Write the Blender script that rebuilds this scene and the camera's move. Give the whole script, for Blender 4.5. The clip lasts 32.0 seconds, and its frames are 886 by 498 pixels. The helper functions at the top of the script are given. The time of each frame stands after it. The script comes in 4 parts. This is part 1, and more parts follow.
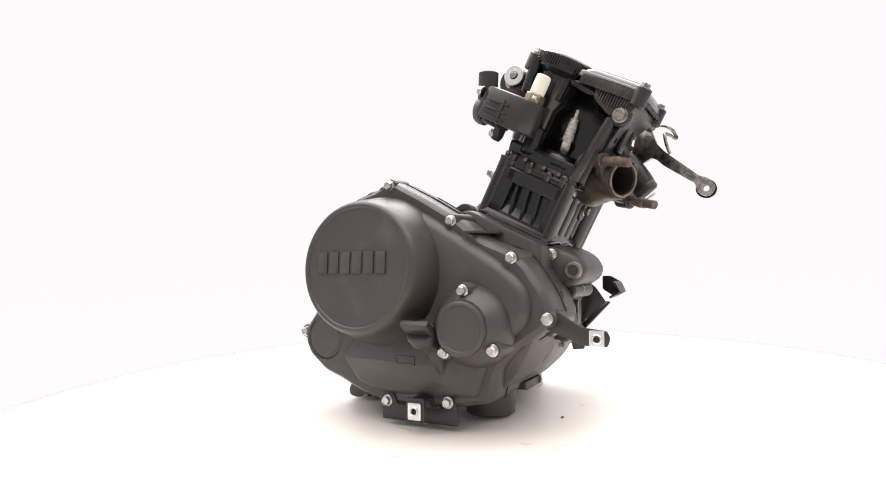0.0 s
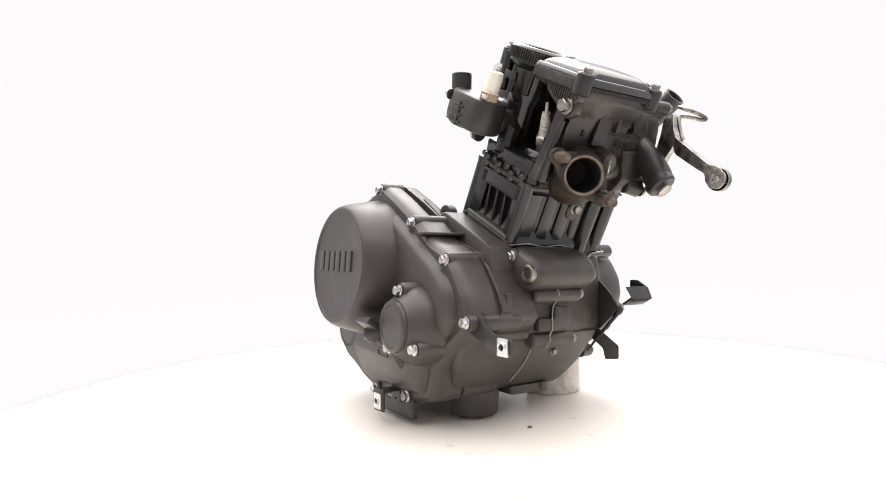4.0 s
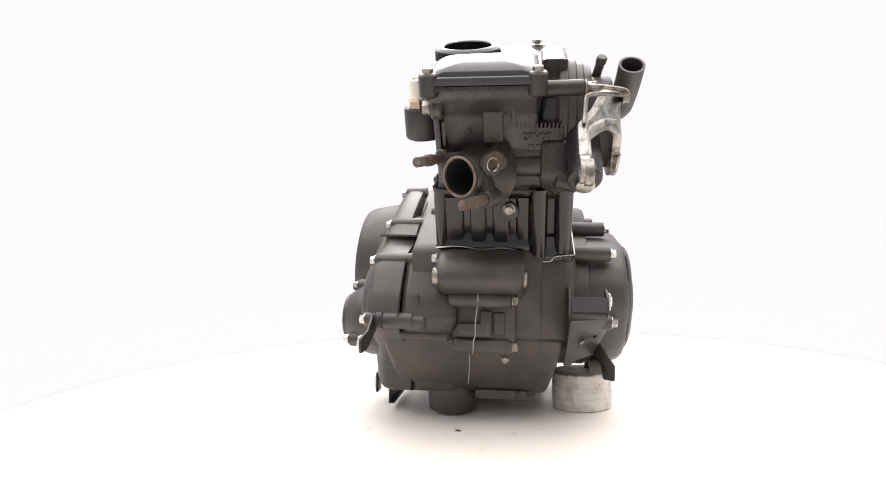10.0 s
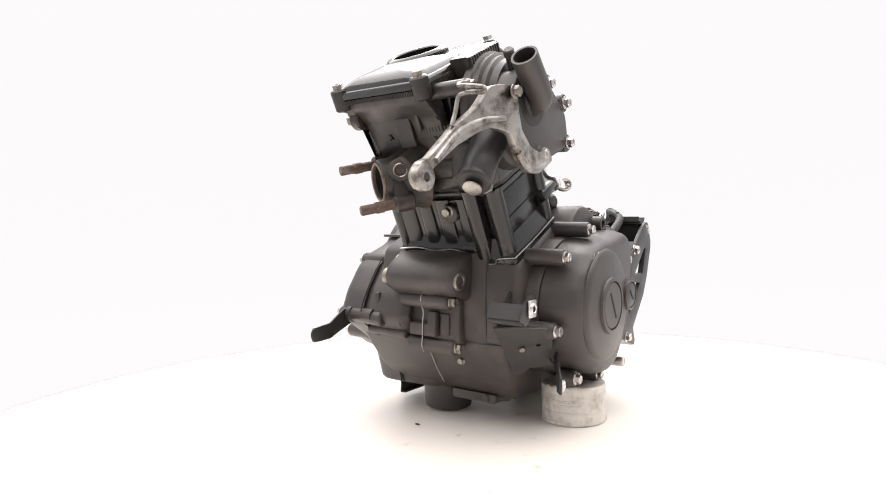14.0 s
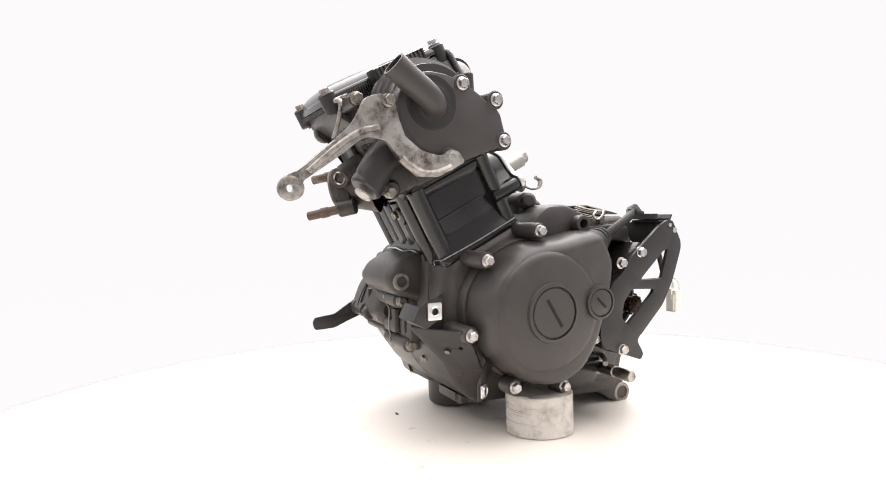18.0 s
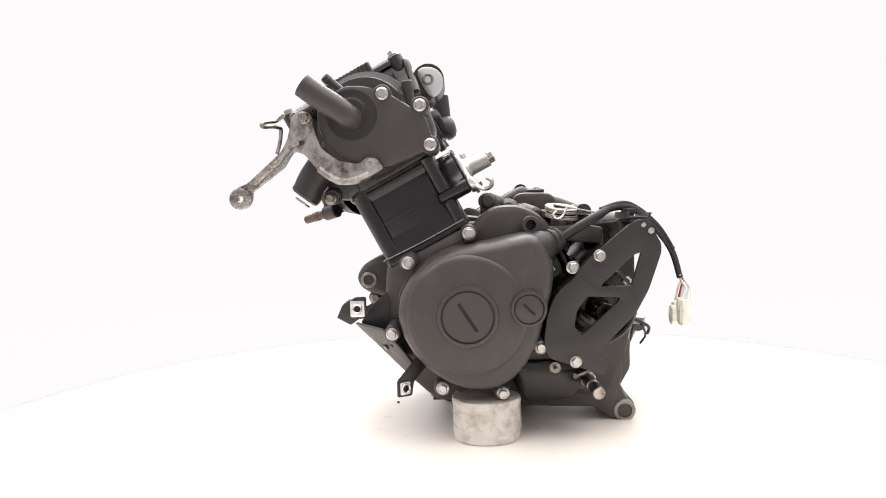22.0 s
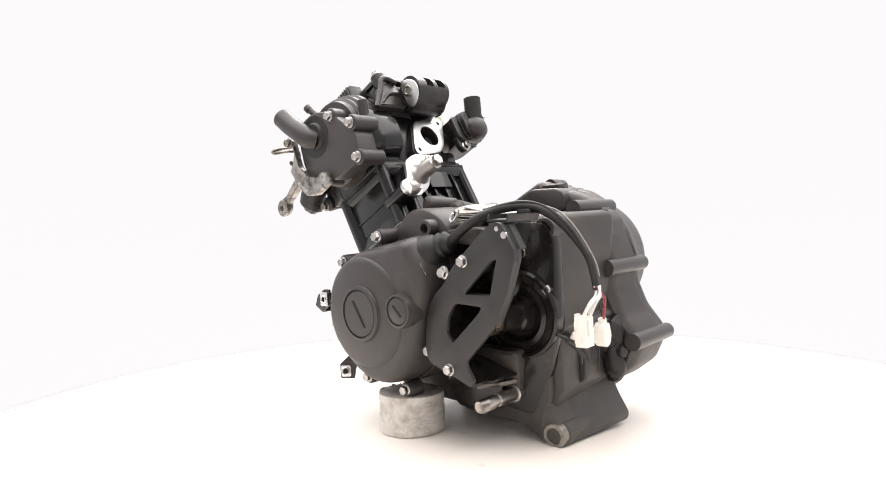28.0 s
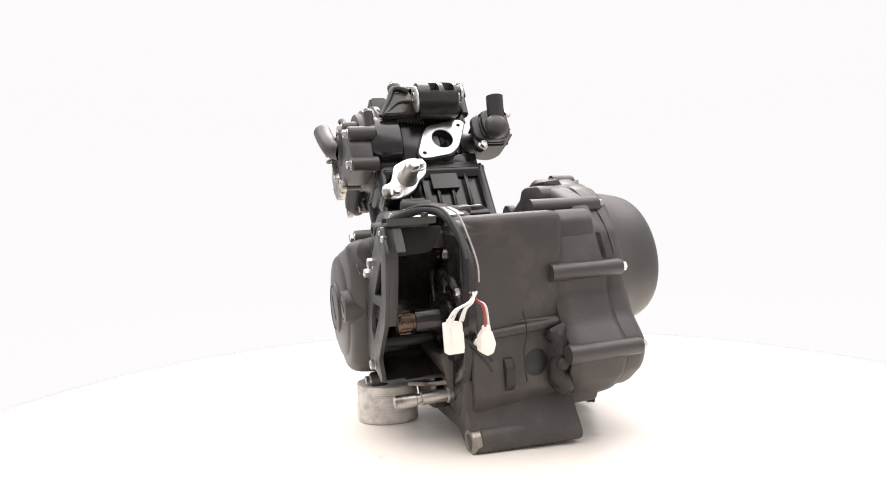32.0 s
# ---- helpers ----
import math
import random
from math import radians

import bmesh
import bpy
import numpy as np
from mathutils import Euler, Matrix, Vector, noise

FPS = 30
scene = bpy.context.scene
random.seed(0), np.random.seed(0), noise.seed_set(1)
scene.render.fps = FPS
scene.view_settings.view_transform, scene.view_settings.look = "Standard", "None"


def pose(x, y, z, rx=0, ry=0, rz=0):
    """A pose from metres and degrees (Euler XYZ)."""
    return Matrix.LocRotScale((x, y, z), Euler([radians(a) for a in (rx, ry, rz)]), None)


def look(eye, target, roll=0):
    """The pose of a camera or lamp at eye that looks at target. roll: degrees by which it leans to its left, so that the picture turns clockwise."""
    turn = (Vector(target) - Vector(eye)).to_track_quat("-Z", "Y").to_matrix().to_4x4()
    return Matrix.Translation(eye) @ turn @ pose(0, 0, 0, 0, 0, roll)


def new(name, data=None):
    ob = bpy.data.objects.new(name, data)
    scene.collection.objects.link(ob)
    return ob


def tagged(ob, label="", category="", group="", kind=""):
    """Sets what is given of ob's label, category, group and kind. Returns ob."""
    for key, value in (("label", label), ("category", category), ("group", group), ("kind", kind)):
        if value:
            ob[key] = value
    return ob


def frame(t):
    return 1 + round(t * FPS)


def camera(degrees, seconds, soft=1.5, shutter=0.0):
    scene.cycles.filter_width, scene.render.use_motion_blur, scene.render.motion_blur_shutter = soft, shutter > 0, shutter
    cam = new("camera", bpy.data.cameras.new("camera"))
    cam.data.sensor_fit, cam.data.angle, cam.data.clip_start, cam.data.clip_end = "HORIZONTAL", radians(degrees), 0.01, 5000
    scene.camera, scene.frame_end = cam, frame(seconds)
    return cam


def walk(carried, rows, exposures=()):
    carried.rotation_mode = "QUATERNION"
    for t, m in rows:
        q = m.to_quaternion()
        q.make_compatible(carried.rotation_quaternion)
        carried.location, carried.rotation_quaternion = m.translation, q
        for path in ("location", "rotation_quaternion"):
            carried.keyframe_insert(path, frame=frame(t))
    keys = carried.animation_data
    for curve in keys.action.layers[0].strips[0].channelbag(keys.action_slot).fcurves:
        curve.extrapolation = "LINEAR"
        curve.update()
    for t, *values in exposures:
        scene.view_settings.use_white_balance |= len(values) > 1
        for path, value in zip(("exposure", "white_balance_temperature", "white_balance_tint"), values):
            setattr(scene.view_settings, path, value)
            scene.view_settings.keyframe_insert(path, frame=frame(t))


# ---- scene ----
LENS = 70.77
cam = camera(LENS, 32.0, soft=1.0)


def facing(t):
    """Turn of the table, degrees."""
    return 62.85 - 6.994 * t


EYE = (0.0, -0.7874, 0.2112)
yaw, pitch = radians(3.2005), radians(0.9044)
AIM = (EYE[0] - math.sin(yaw) * math.cos(pitch), EYE[1] + math.cos(yaw) * math.cos(pitch), EYE[2] - math.sin(pitch))
walk(cam, [(0, look(EYE, AIM, -1.914)), (32.0, look(EYE, AIM, -1.914))], exposures=[(0, 0.0), (32.0, 0.0)])

# ---- light: a white photo booth with a soft box overhead ----
world = bpy.data.worlds.new("booth")
scene.world = world
world.use_nodes = True
world.node_tree.nodes["Background"].inputs[0].default_value = (1.0, 0.955, 0.960, 1)
world.node_tree.nodes["Background"].inputs[1].default_value = 0.68


def softbox(name, where, target, size, watts):
    lamp = bpy.data.lights.new(name, "AREA")
    lamp.shape, lamp.size, lamp.energy, lamp.color = "SQUARE", size, watts, (1.0, 0.958, 0.945)
    ob = new(name, lamp)
    ob.matrix_world = look(where, target)
    return ob


softbox("ceiling_panel", (0.0, 1.2, 3.2), (0.0, 1.2, 0.0), 7.0, 525.0)
softbox("back_softbox", (0.0, 1.0, 1.5), (0.0, 0.0, 0.2), 0.9, 14.0)

# ---- materials ----
def material(name, color, rough=0.5, metal=0.0, vary=0.15, scale=60.0, bump=0.0, stain=None, stain_amount=0.0, stain_scale=14.0,
             bump_scale=900.0, coat=0.0, spec=0.5, rough_vary=0.1):
    m = bpy.data.materials.new(name)
    m.use_nodes = True
    nt = m.node_tree
    n, l = nt.nodes, nt.links
    p = n["Principled BSDF"]
    p.inputs["Roughness"].default_value, p.inputs["Metallic"].default_value = rough, metal
    p.inputs["Specular IOR Level"].default_value = spec
    p.inputs["Coat Weight"].default_value = coat
    co = n.new("ShaderNodeTexCoord")
    t1 = n.new("ShaderNodeTexNoise")
    t1.inputs["Scale"].default_value, t1.inputs["Detail"].default_value = scale, 6
    l.new(co.outputs["Object"], t1.inputs["Vector"])
    mix = n.new("ShaderNodeMix")
    mix.data_type = "RGBA"
    mix.inputs[6].default_value = (*[c * (1 - vary) for c in color], 1)
    mix.inputs[7].default_value = (*[min(1, c * (1 + vary)) for c in color], 1)
    l.new(t1.outputs["Fac"], mix.inputs[0])
    last = mix.outputs[2]
    if stain:
        t2 = n.new("ShaderNodeTexNoise")
        t2.inputs["Scale"].default_value, t2.inputs["Detail"].default_value, t2.inputs["Roughness"].default_value = stain_scale, 8, 0.65
        l.new(co.outputs["Object"], t2.inputs["Vector"])
        ramp = n.new("ShaderNodeValToRGB")
        ramp.color_ramp.elements[0].position, ramp.color_ramp.elements[1].position = 0.62 - 0.3 * stain_amount, 0.78 - 0.2 * stain_amount
        l.new(t2.outputs["Fac"], ramp.inputs[0])
        mix2 = n.new("ShaderNodeMix")
        mix2.data_type = "RGBA"
        mix2.inputs[7].default_value = (*stain, 1)
        l.new(ramp.outputs[0], mix2.inputs[0])
        l.new(last, mix2.inputs[6])
        last = mix2.outputs[2]
    l.new(last, p.inputs["Base Color"])
    rr = n.new("ShaderNodeMapRange")
    rr.inputs[3].default_value, rr.inputs[4].default_value = max(0.02, rough - rough_vary), min(1, rough + rough_vary)
    l.new(t1.outputs["Fac"], rr.inputs[0])
    l.new(rr.outputs[0], p.inputs["Roughness"])
    if bump:
        t3 = n.new("ShaderNodeTexNoise")
        t3.inputs["Scale"].default_value, t3.inputs["Detail"].default_value = bump_scale, 3
        l.new(co.outputs["Object"], t3.inputs["Vector"])
        b = n.new("ShaderNodeBump")
        b.inputs["Strength"].default_value, b.inputs["Distance"].default_value = bump, 0.0006
        l.new(t3.outputs["Fac"], b.inputs["Height"])
        l.new(b.outputs[0], p.inputs["Normal"])
    return m


PAINT = material("charcoal_paint", (0.0440, 0.0385, 0.0365), 0.42, 0, 0.14, 45, 0.26, (0.064, 0.057, 0.053), 0.28, 18)
CASE = material("cast_case_paint", (0.0400, 0.0342, 0.0318), 0.45, 0, 0.28, 40, 0.5, (0.066, 0.056, 0.047), 0.42, 20)
GLOSS = material("gloss_black_paint", (0.0090, 0.0086, 0.0086), 0.20, 0, 0.2, 40, 0.0, (0.0280, 0.0256, 0.0240), 0.15, 24)
HEAD = material("sooty_black_casting", (0.0190, 0.0165, 0.0152), 0.36, 0, 0.35, 45, 0.55, (0.060, 0.049, 0.040), 0.42, 24, bump_scale=420)
PLASTIC = material("black_plastic", (0.0225, 0.0205, 0.0200), 0.42, 0, 0.1, 80, 0.15)
RUBBER = material("black_rubber", (0.016,0.0145,0.0140), 0.55, 0, 0.15, 80, 0.1)
ZINC = material("zinc_bolt", (0.52, 0.50, 0.485), 0.30, 1.0, 0.12, 250, 0.1, (0.30, 0.27, 0.24), 0.3, 120)
DULL = material("dull_bolt", (0.30, 0.28, 0.25), 0.42, 1.0, 0.2, 200, 0.2, (0.12, 0.09, 0.07), 0.4, 120)
ALLOY = material("weathered_alloy", (0.41, 0.39, 0.365), 0.42, 1.0, 0.22, 90, 0.5, (0.10, 0.08, 0.065), 0.62, 70)
DULLALLOY = material("dull_grey_alloy", (0.42, 0.40, 0.37), 0.45, 1.0, 0.12, 120, 0.2)
BRIGHT = material("bright_alloy", (0.72, 0.71, 0.70), 0.36, 1.0, 0.06, 120, 0.15)
STEEL = material("turned_steel", (0.45, 0.42, 0.39), 0.32, 1.0, 0.2, 90, 0.1, (0.10, 0.08, 0.07), 0.3, 60)
RUST = material("rusty_steel", (0.115, 0.08, 0.062), 0.60, 0.5, 0.3, 150, 0.5, (0.26, 0.23, 0.21), 0.35, 90)
BURNT = material("burnt_port_steel", (0.21, 0.165, 0.135), 0.5, 0.7, 0.3, 120, 0.4, (0.10, 0.07, 0.05), 0.4, 90)
# Soot of the ports, and shade painted into slots and the guard's inner panel.
SOOT_SHADE = material("soot_and_shade_black", (0.007, 0.006, 0.0055), 0.8, 0, 0.3, 80, 0.3)
SCORCH = material("scorched_casting", (0.022, 0.0175, 0.0148), 0.46, 0, 0.35, 80, 0.6, (0.085, 0.058, 0.040), 0.42, 38)
SHINY = material("shiny_cover_paint", (0.024, 0.0235, 0.023), 0.16, 0, 0.15, 60, 0.03, (0.06, 0.057, 0.053), 0.12, 60, spec=0.7, rough_vary=0.05)
OILY = material("oily_steel", (0.10, 0.072, 0.054), 0.28, 1.0, 0.3, 120, 0.2)
# Oily black of the gearbox wall, also painted shade on parts behind the guard.
OIL_SHADE = material("oil_and_shade_black", (0.012, 0.010, 0.009), 0.2, 0, 0.3, 60, 0.3, (0.035, 0.028, 0.022), 0.3, 30, 250)
BRASS = material("tarnished_brass", (0.36, 0.28, 0.20), 0.42, 1.0, 0.2, 150, 0.2)
NYLON = material("white_nylon", (0.80, 0.78, 0.71), 0.45, 0, 0.05, 120, 0.08, (0.55, 0.51, 0.44), 0.12, 90)
IVORY = material("ivory_plastic", (0.74, 0.71, 0.60), 0.42, 0, 0.06, 150, 0.05)
CERAMIC = material("spark_plug_ceramic", (0.62, 0.59, 0.54), 0.30, 0, 0.15, 200, 0.1, (0.25, 0.2, 0.16), 0.3, 120)
WIRE_W = material("white_wire", (0.72, 0.70, 0.67), 0.45, 0, 0.05)
WIRE_R = material("red_wire", (0.30, 0.035, 0.04), 0.45, 0, 0.05)
SEAM = material("grey_sealant", (0.33, 0.31, 0.28), 0.55, 0, 0.2, 300)
TAPE = material("dirty_white_tape", (0.64, 0.605, 0.56), 0.40, 0, 0.16, 60, 0.35, (0.34, 0.29, 0.245), 0.5, 42, 300)
GRIT = material("dark_grit", (0.10, 0.08, 0.06), 0.8, 0, 0.3, 300)
TABLE = material("white_table_top", (0.84, 0.785, 0.72), 0.34, 0, 0.03, 9, 0.05, (0.42, 0.37, 0.32), 0.03, 23, 200)
WALL = material("white_glow_backdrop", (0.012, 0.012, 0.012), 0.9, 0, 0.01, 3, spec=0.0)
glow = WALL.node_tree.nodes["Principled BSDF"]          # glow added to the near-black backdrop, to keep it evenly white
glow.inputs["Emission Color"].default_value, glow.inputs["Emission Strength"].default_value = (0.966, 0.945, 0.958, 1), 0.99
FLOOR = material("white_booth_floor", (0.352, 0.344, 0.355), 0.6, 0, 0.01, 3, 0.03, None, 0, 9, 200)

# ---- helpers of the build: millimetres in the engine's own space ----
MM = 0.001
LEAN = Matrix.Rotation(radians(27), 4, "X")          # the cylinder leans forward
FLAT = Matrix.Identity(4)


def finish(bm, m=FLAT, sharp=38):
    bmesh.ops.remove_doubles(bm, verts=bm.verts, dist=0.001)
    bmesh.ops.recalc_face_normals(bm, faces=bm.faces)
    for f in bm.faces:
        f.smooth = True
    for e in bm.edges:
        if len(e.link_faces) == 2 and e.calc_face_angle(0) > radians(sharp):
            e.smooth = False
    bm.transform(Matrix.Scale(MM, 4) @ m)


def part(name, bm, mat, parent, label="", m=FLAT, done=False):
    if not done:
        finish(bm, m)
    me = bpy.data.meshes.new(name)
    bm.to_mesh(me)
    bm.free()
    me.materials.append(mat)
    ob = new(name, me)
    ob.parent = parent
    if label:
        ob["label"] = label
    return ob


def merge(*bms):
    out = bmesh.new()
    for b in bms:
        me = bpy.data.meshes.new("tmp")
        b.to_mesh(me)
        out.from_mesh(me)
        bpy.data.meshes.remove(me)
        b.free()
    return out


def lay(axis, a, b, h):
    return {"x": (h, a, b), "y": (a, h, b), "z": (a, b, h)}[axis]


def area(poly):
    return sum(p[0] * q[1] - q[0] * p[1] for p, q in zip(poly, poly[1:] + poly[:1])) / 2


def fillet(poly, r, n=3):
    """Round the corners of an outline."""
    out = []
    for i, p in enumerate(poly):
        a, b = Vector(poly[i - 1]), Vector(poly[(i + 1) % len(poly)])
        p = Vector(p)
        u, v = (a - p), (b - p)
        d = min(r, u.length * 0.45, v.length * 0.45)
        s, e = p + u.normalized() * d, p + v.normalized() * d
        for k in range(n + 1):
            t = k / n
            out.append(tuple(s * (1 - t) ** 2 + p * 2 * t * (1 - t) + e * t * t))
    return out


def inset(poly, d):
    """Shrink an outline by d."""
    if not d:
        return poly
    sgn = 1 if area(poly) > 0 else -1
    out = []
    for i, p in enumerate(poly):
        a, b, p = Vector(poly[i - 1]), Vector(poly[(i + 1) % len(poly)]), Vector(p)
        u, v = (p - a).normalized(), (b - p).normalized()
        n1, n2 = Vector((-u.y, u.x)) * sgn, Vector((-v.y, v.x)) * sgn
        k = (n1 + n2)
        k = k / max(0.5, k.length_squared / 2) if k.length > 0.01 else n1
        out.append(tuple(p + k * d))
    return out


def loft(axis, poly, secs, fil=0, n=3):
    """An outline carried along an axis through sections (place, inset)."""
    if fil:
        poly = fillet(poly, fil, n)
    bm = bmesh.new()
    rings = []
    for h, d in secs:
        rings.append([bm.verts.new(lay(axis, a, b, h)) for a, b in inset(poly, d)])
    for r, s in zip(rings, rings[1:]):
        for i in range(len(r)):
            j = (i + 1) % len(r)
            bm.faces.new((r[i], r[j], s[j], s[i]))
    bm.faces.new(rings[0])
    bm.faces.new(rings[-1])
    bmesh.ops.recalc_face_normals(bm, faces=bm.faces)
    return bm


def prism(axis, poly, a, b, bev=1.5, fil=0):
    s = 1 if b > a else -1
    return loft(axis, poly, [(a, bev), (a + s * bev * 0.35, bev * 0.3), (a + s * bev, 0), (b - s * bev, 0), (b - s * bev * 0.35, bev * 0.3), (b, bev)] if bev else [(a, 0), (b, 0)], fil)


def rect(a0, b0, a1, b1):
    return [(a0, b0), (a1, b0), (a1, b1), (a0, b1)]


def block(x0, y0, z0, x1, y1, z1, bev=1.5, fil=0):
    return prism("x", rect(y0, z0, y1, z1), x0, x1, bev, fil)


def pierced(axis, outer, holes, a, b, bev=0.8):
    """A plate with openings."""
    bm = bmesh.new()
    edges = []
    for loop in [outer] + holes:
        vs = [bm.verts.new(lay(axis, p, q, a)) for p, q in loop]
        edges += [bm.edges.new((vs[i], vs[(i + 1) % len(vs)])) for i in range(len(vs))]
    bmesh.ops.triangle_fill(bm, edges=edges, use_beauty=True)
    got = bmesh.ops.extrude_face_region(bm, geom=bm.faces[:])
    shift = Vector(lay(axis, 0, 0, b - a))
    bmesh.ops.translate(bm, vec=shift, verts=[g for g in got["geom"] if isinstance(g, bmesh.types.BMVert)])
    bmesh.ops.recalc_face_normals(bm, faces=bm.faces)
    if bev:
        rim = [e for e in bm.edges if len(e.link_faces) == 2 and radians(80) < e.calc_face_angle(0) < radians(100)
               and abs((e.verts[0].co - e.verts[1].co).dot(shift)) < 1e-6]
        bmesh.ops.bevel(bm, geom=rim, offset=bev, segments=2, affect="EDGES", profile=0.5, clamp_overlap=True)
    return bm


def circle(cy, cz, r, n=24):
    return [(cy + r * math.cos(2 * math.pi * i / n), cz + r * math.sin(2 * math.pi * i / n)) for i in range(n)]


def turned(p, way, prof, n=28, closed=True):
    """A lathe shape on the axis from p along way, through (radius, height)."""
    way = Vector(way).normalized()
    u = way.orthogonal().normalized()
    v = way.cross(u)
    bm = bmesh.new()
    rings = []
    for r, h in prof:
        if r < 1e-6:
            rings.append([bm.verts.new(Vector(p) + way * h)])
        else:
            rings.append([bm.verts.new(Vector(p) + way * h + (u * math.cos(2 * math.pi * i / n) + v * math.sin(2 * math.pi * i / n)) * r) for i in range(n)])
    for r, s in zip(rings, rings[1:]):
        for i in range(n):
            j = (i + 1) % n
            if len(r) == 1 and len(s) > 1:
                bm.faces.new((r[0], s[j], s[i]))
            elif len(s) == 1 and len(r) > 1:
                bm.faces.new((r[i], r[j], s[0]))
            elif len(r) > 1:
                bm.faces.new((r[i], r[j], s[j], s[i]))
    if closed:
        for r in (rings[0], rings[-1]):
            if len(r) > 1:
                bm.faces.new(r)
    bmesh.ops.recalc_face_normals(bm, faces=bm.faces)
    return bm


def rod(p, q, r, bev=1.0, n=20, r2=None):
    p, q = Vector(p), Vector(q)
    d = (q - p).length
    r2 = r2 or r
    return turned(p, q - p, [(r - bev, 0), (r, bev), (r2, d - bev), (r2 - bev, d)], n)


def pipe(p, q, r, ri, n=24, deep=None, bev=0.8):
    """A tube open at q."""
    p, q = Vector(p), Vector(q)
    d = (q - p).length
    k = deep or d * 0.8
    return turned(p, q - p, [(r, 0), (r, d - bev), (r - bev, d), (ri + bev * 0.5, d), (ri, d - bev), (ri, d - k), (0, d - k)], n)


def ring(p, way, r, ri, h, n=28, bev=0.8):
    return turned(p, way, [(ri, 0), (r, 0), (r, h - bev), (r - bev, h), (ri + bev, h), (ri, h - bev), (ri, 0)], n, closed=False)


def smooth_path(pts, k=6):
    pts = [Vector(p) for p in pts]
    out = []
    for i in range(len(pts) - 1):
        a, b, c, d = pts[max(0, i - 1)], pts[i], pts[i + 1], pts[min(len(pts) - 1, i + 2)]
        for j in range(k):
            t = j / k
            out.append(0.5 * ((2 * b) + (c - a) * t + (2 * a - 5 * b + 4 * c - d) * t * t + (3 * b - a - 3 * c + d) * t ** 3))
    return out + [pts[-1]]


def sweep(pts, r, n=12, k=6, caps=True, flat=1.0):
    path = smooth_path(pts, k) if k > 1 else [Vector(p) for p in pts]
    bm = bmesh.new()
    rings = []
    u = None
    for i, p in enumerate(path):
        d = (path[min(i + 1, len(path) - 1)] - path[max(i - 1, 0)]).normalized()
        u = d.orthogonal().normalized() if u is None else (u - d * u.dot(d)).normalized()
        v = d.cross(u)
        rr = r(i / (len(path) - 1)) if callable(r) else r
        rings.append([bm.verts.new(p + (u * math.cos(2 * math.pi * j / n) + v * math.sin(2 * math.pi * j / n) * flat) * rr) for j in range(n)])
    for a, b in zip(rings, rings[1:]):
        for j in range(n):
            bm.faces.new((a[j], a[(j + 1) % n], b[(j + 1) % n], b[j]))
    if caps:
        bm.faces.new(rings[0])
        bm.faces.new(rings[-1])
    bmesh.ops.recalc_face_normals(bm, faces=bm.faces)
    return bm


def turn_to(way):
    return Vector(way).to_track_quat("X", "Z").to_matrix().to_4x4()


def bolt_mesh(name, flange, hexr, high, mat, dome=0.8, dish=True):
    a = turned((0, 0, 0), (1, 0, 0), [(flange - 0.4, -0.6), (flange, 0), (flange, 0.8), (flange - 0.9, 1.3), (hexr * 0.9, 1.8)], 20)
    b = turned((0, 0, 0), (1, 0, 0), [(hexr, 0.4), (hexr, high - dome), (hexr * 0.86, high), (hexr * 0.55, high), (hexr * 0.5, high - (0.5 if dish else 0)), (0, high - (0.6 if dish else 0))], 6)
    bm = merge(a, b)
    finish(bm, FLAT, 30)
    me = bpy.data.meshes.new(name)
    bm.to_mesh(me)
    bm.free()
    me.materials.append(mat)
    return me


BOLT = bolt_mesh("bolt", 6.6, 5.2, 6.2, ZINC)
BOLT_DULL = bolt_mesh("dull_bolt", 6.6, 5.2, 6.2, DULL)
BOLT_SMALL = bolt_mesh("small_bolt", 4.6, 3.7, 4.5, DULL)
BOLT_BIG = bolt_mesh("big_bolt", 8.6, 6.8, 8.0, DULL)
HIGH = {"bolt": 6.2, "dull_bolt": 6.2, "small_bolt": 4.5, "big_bolt": 8.0}


def bolt(parent, top, way, me=BOLT, label=""):
    """A flanged bolt whose head ends at top, in engine millimetres."""
    ob = new("bolt", me)
    ob.parent = parent
    w = Vector(way).normalized()
    p = Vector(top) - w * HIGH[me.name]
    ob.matrix_basis = Matrix.Translation(p * MM) @ turn_to(w) @ Matrix.Rotation(0.37 * (top[1] + top[2]), 4, "X")
    if label:
        ob["label"] = label
    return ob


def lean(x, v, w):
    return LEAN @ Vector((x, v, w))


def lean_way(x, v, w):
    return LEAN.to_3x3() @ Vector((x, v, w))

# ---- the engine ----
engine = tagged(new("motorcycle_engine"), "black single-cylinder motorcycle engine standing on a white turntable", "engine")
X = (1, 0, 0)

def sump():
    """The oil pan: flat below, flanks drawn in downwards."""
    bm = loft("x", [(-108, 102), (-98, 84), (-82, 58), (-62, 38), (-50, 30), (60, 25), (120, 25), (130, 100)], [(-108, 5), (-106, 1.5), (-102, 0), (88, 0), (92, 1.5), (94, 5)], 7)
    for q in bm.verts:
        f = max(0.0, (98 - q.co.z) / 68)
        q.co.x += (16 if q.co.x < 0 else -18) * f
    return bm


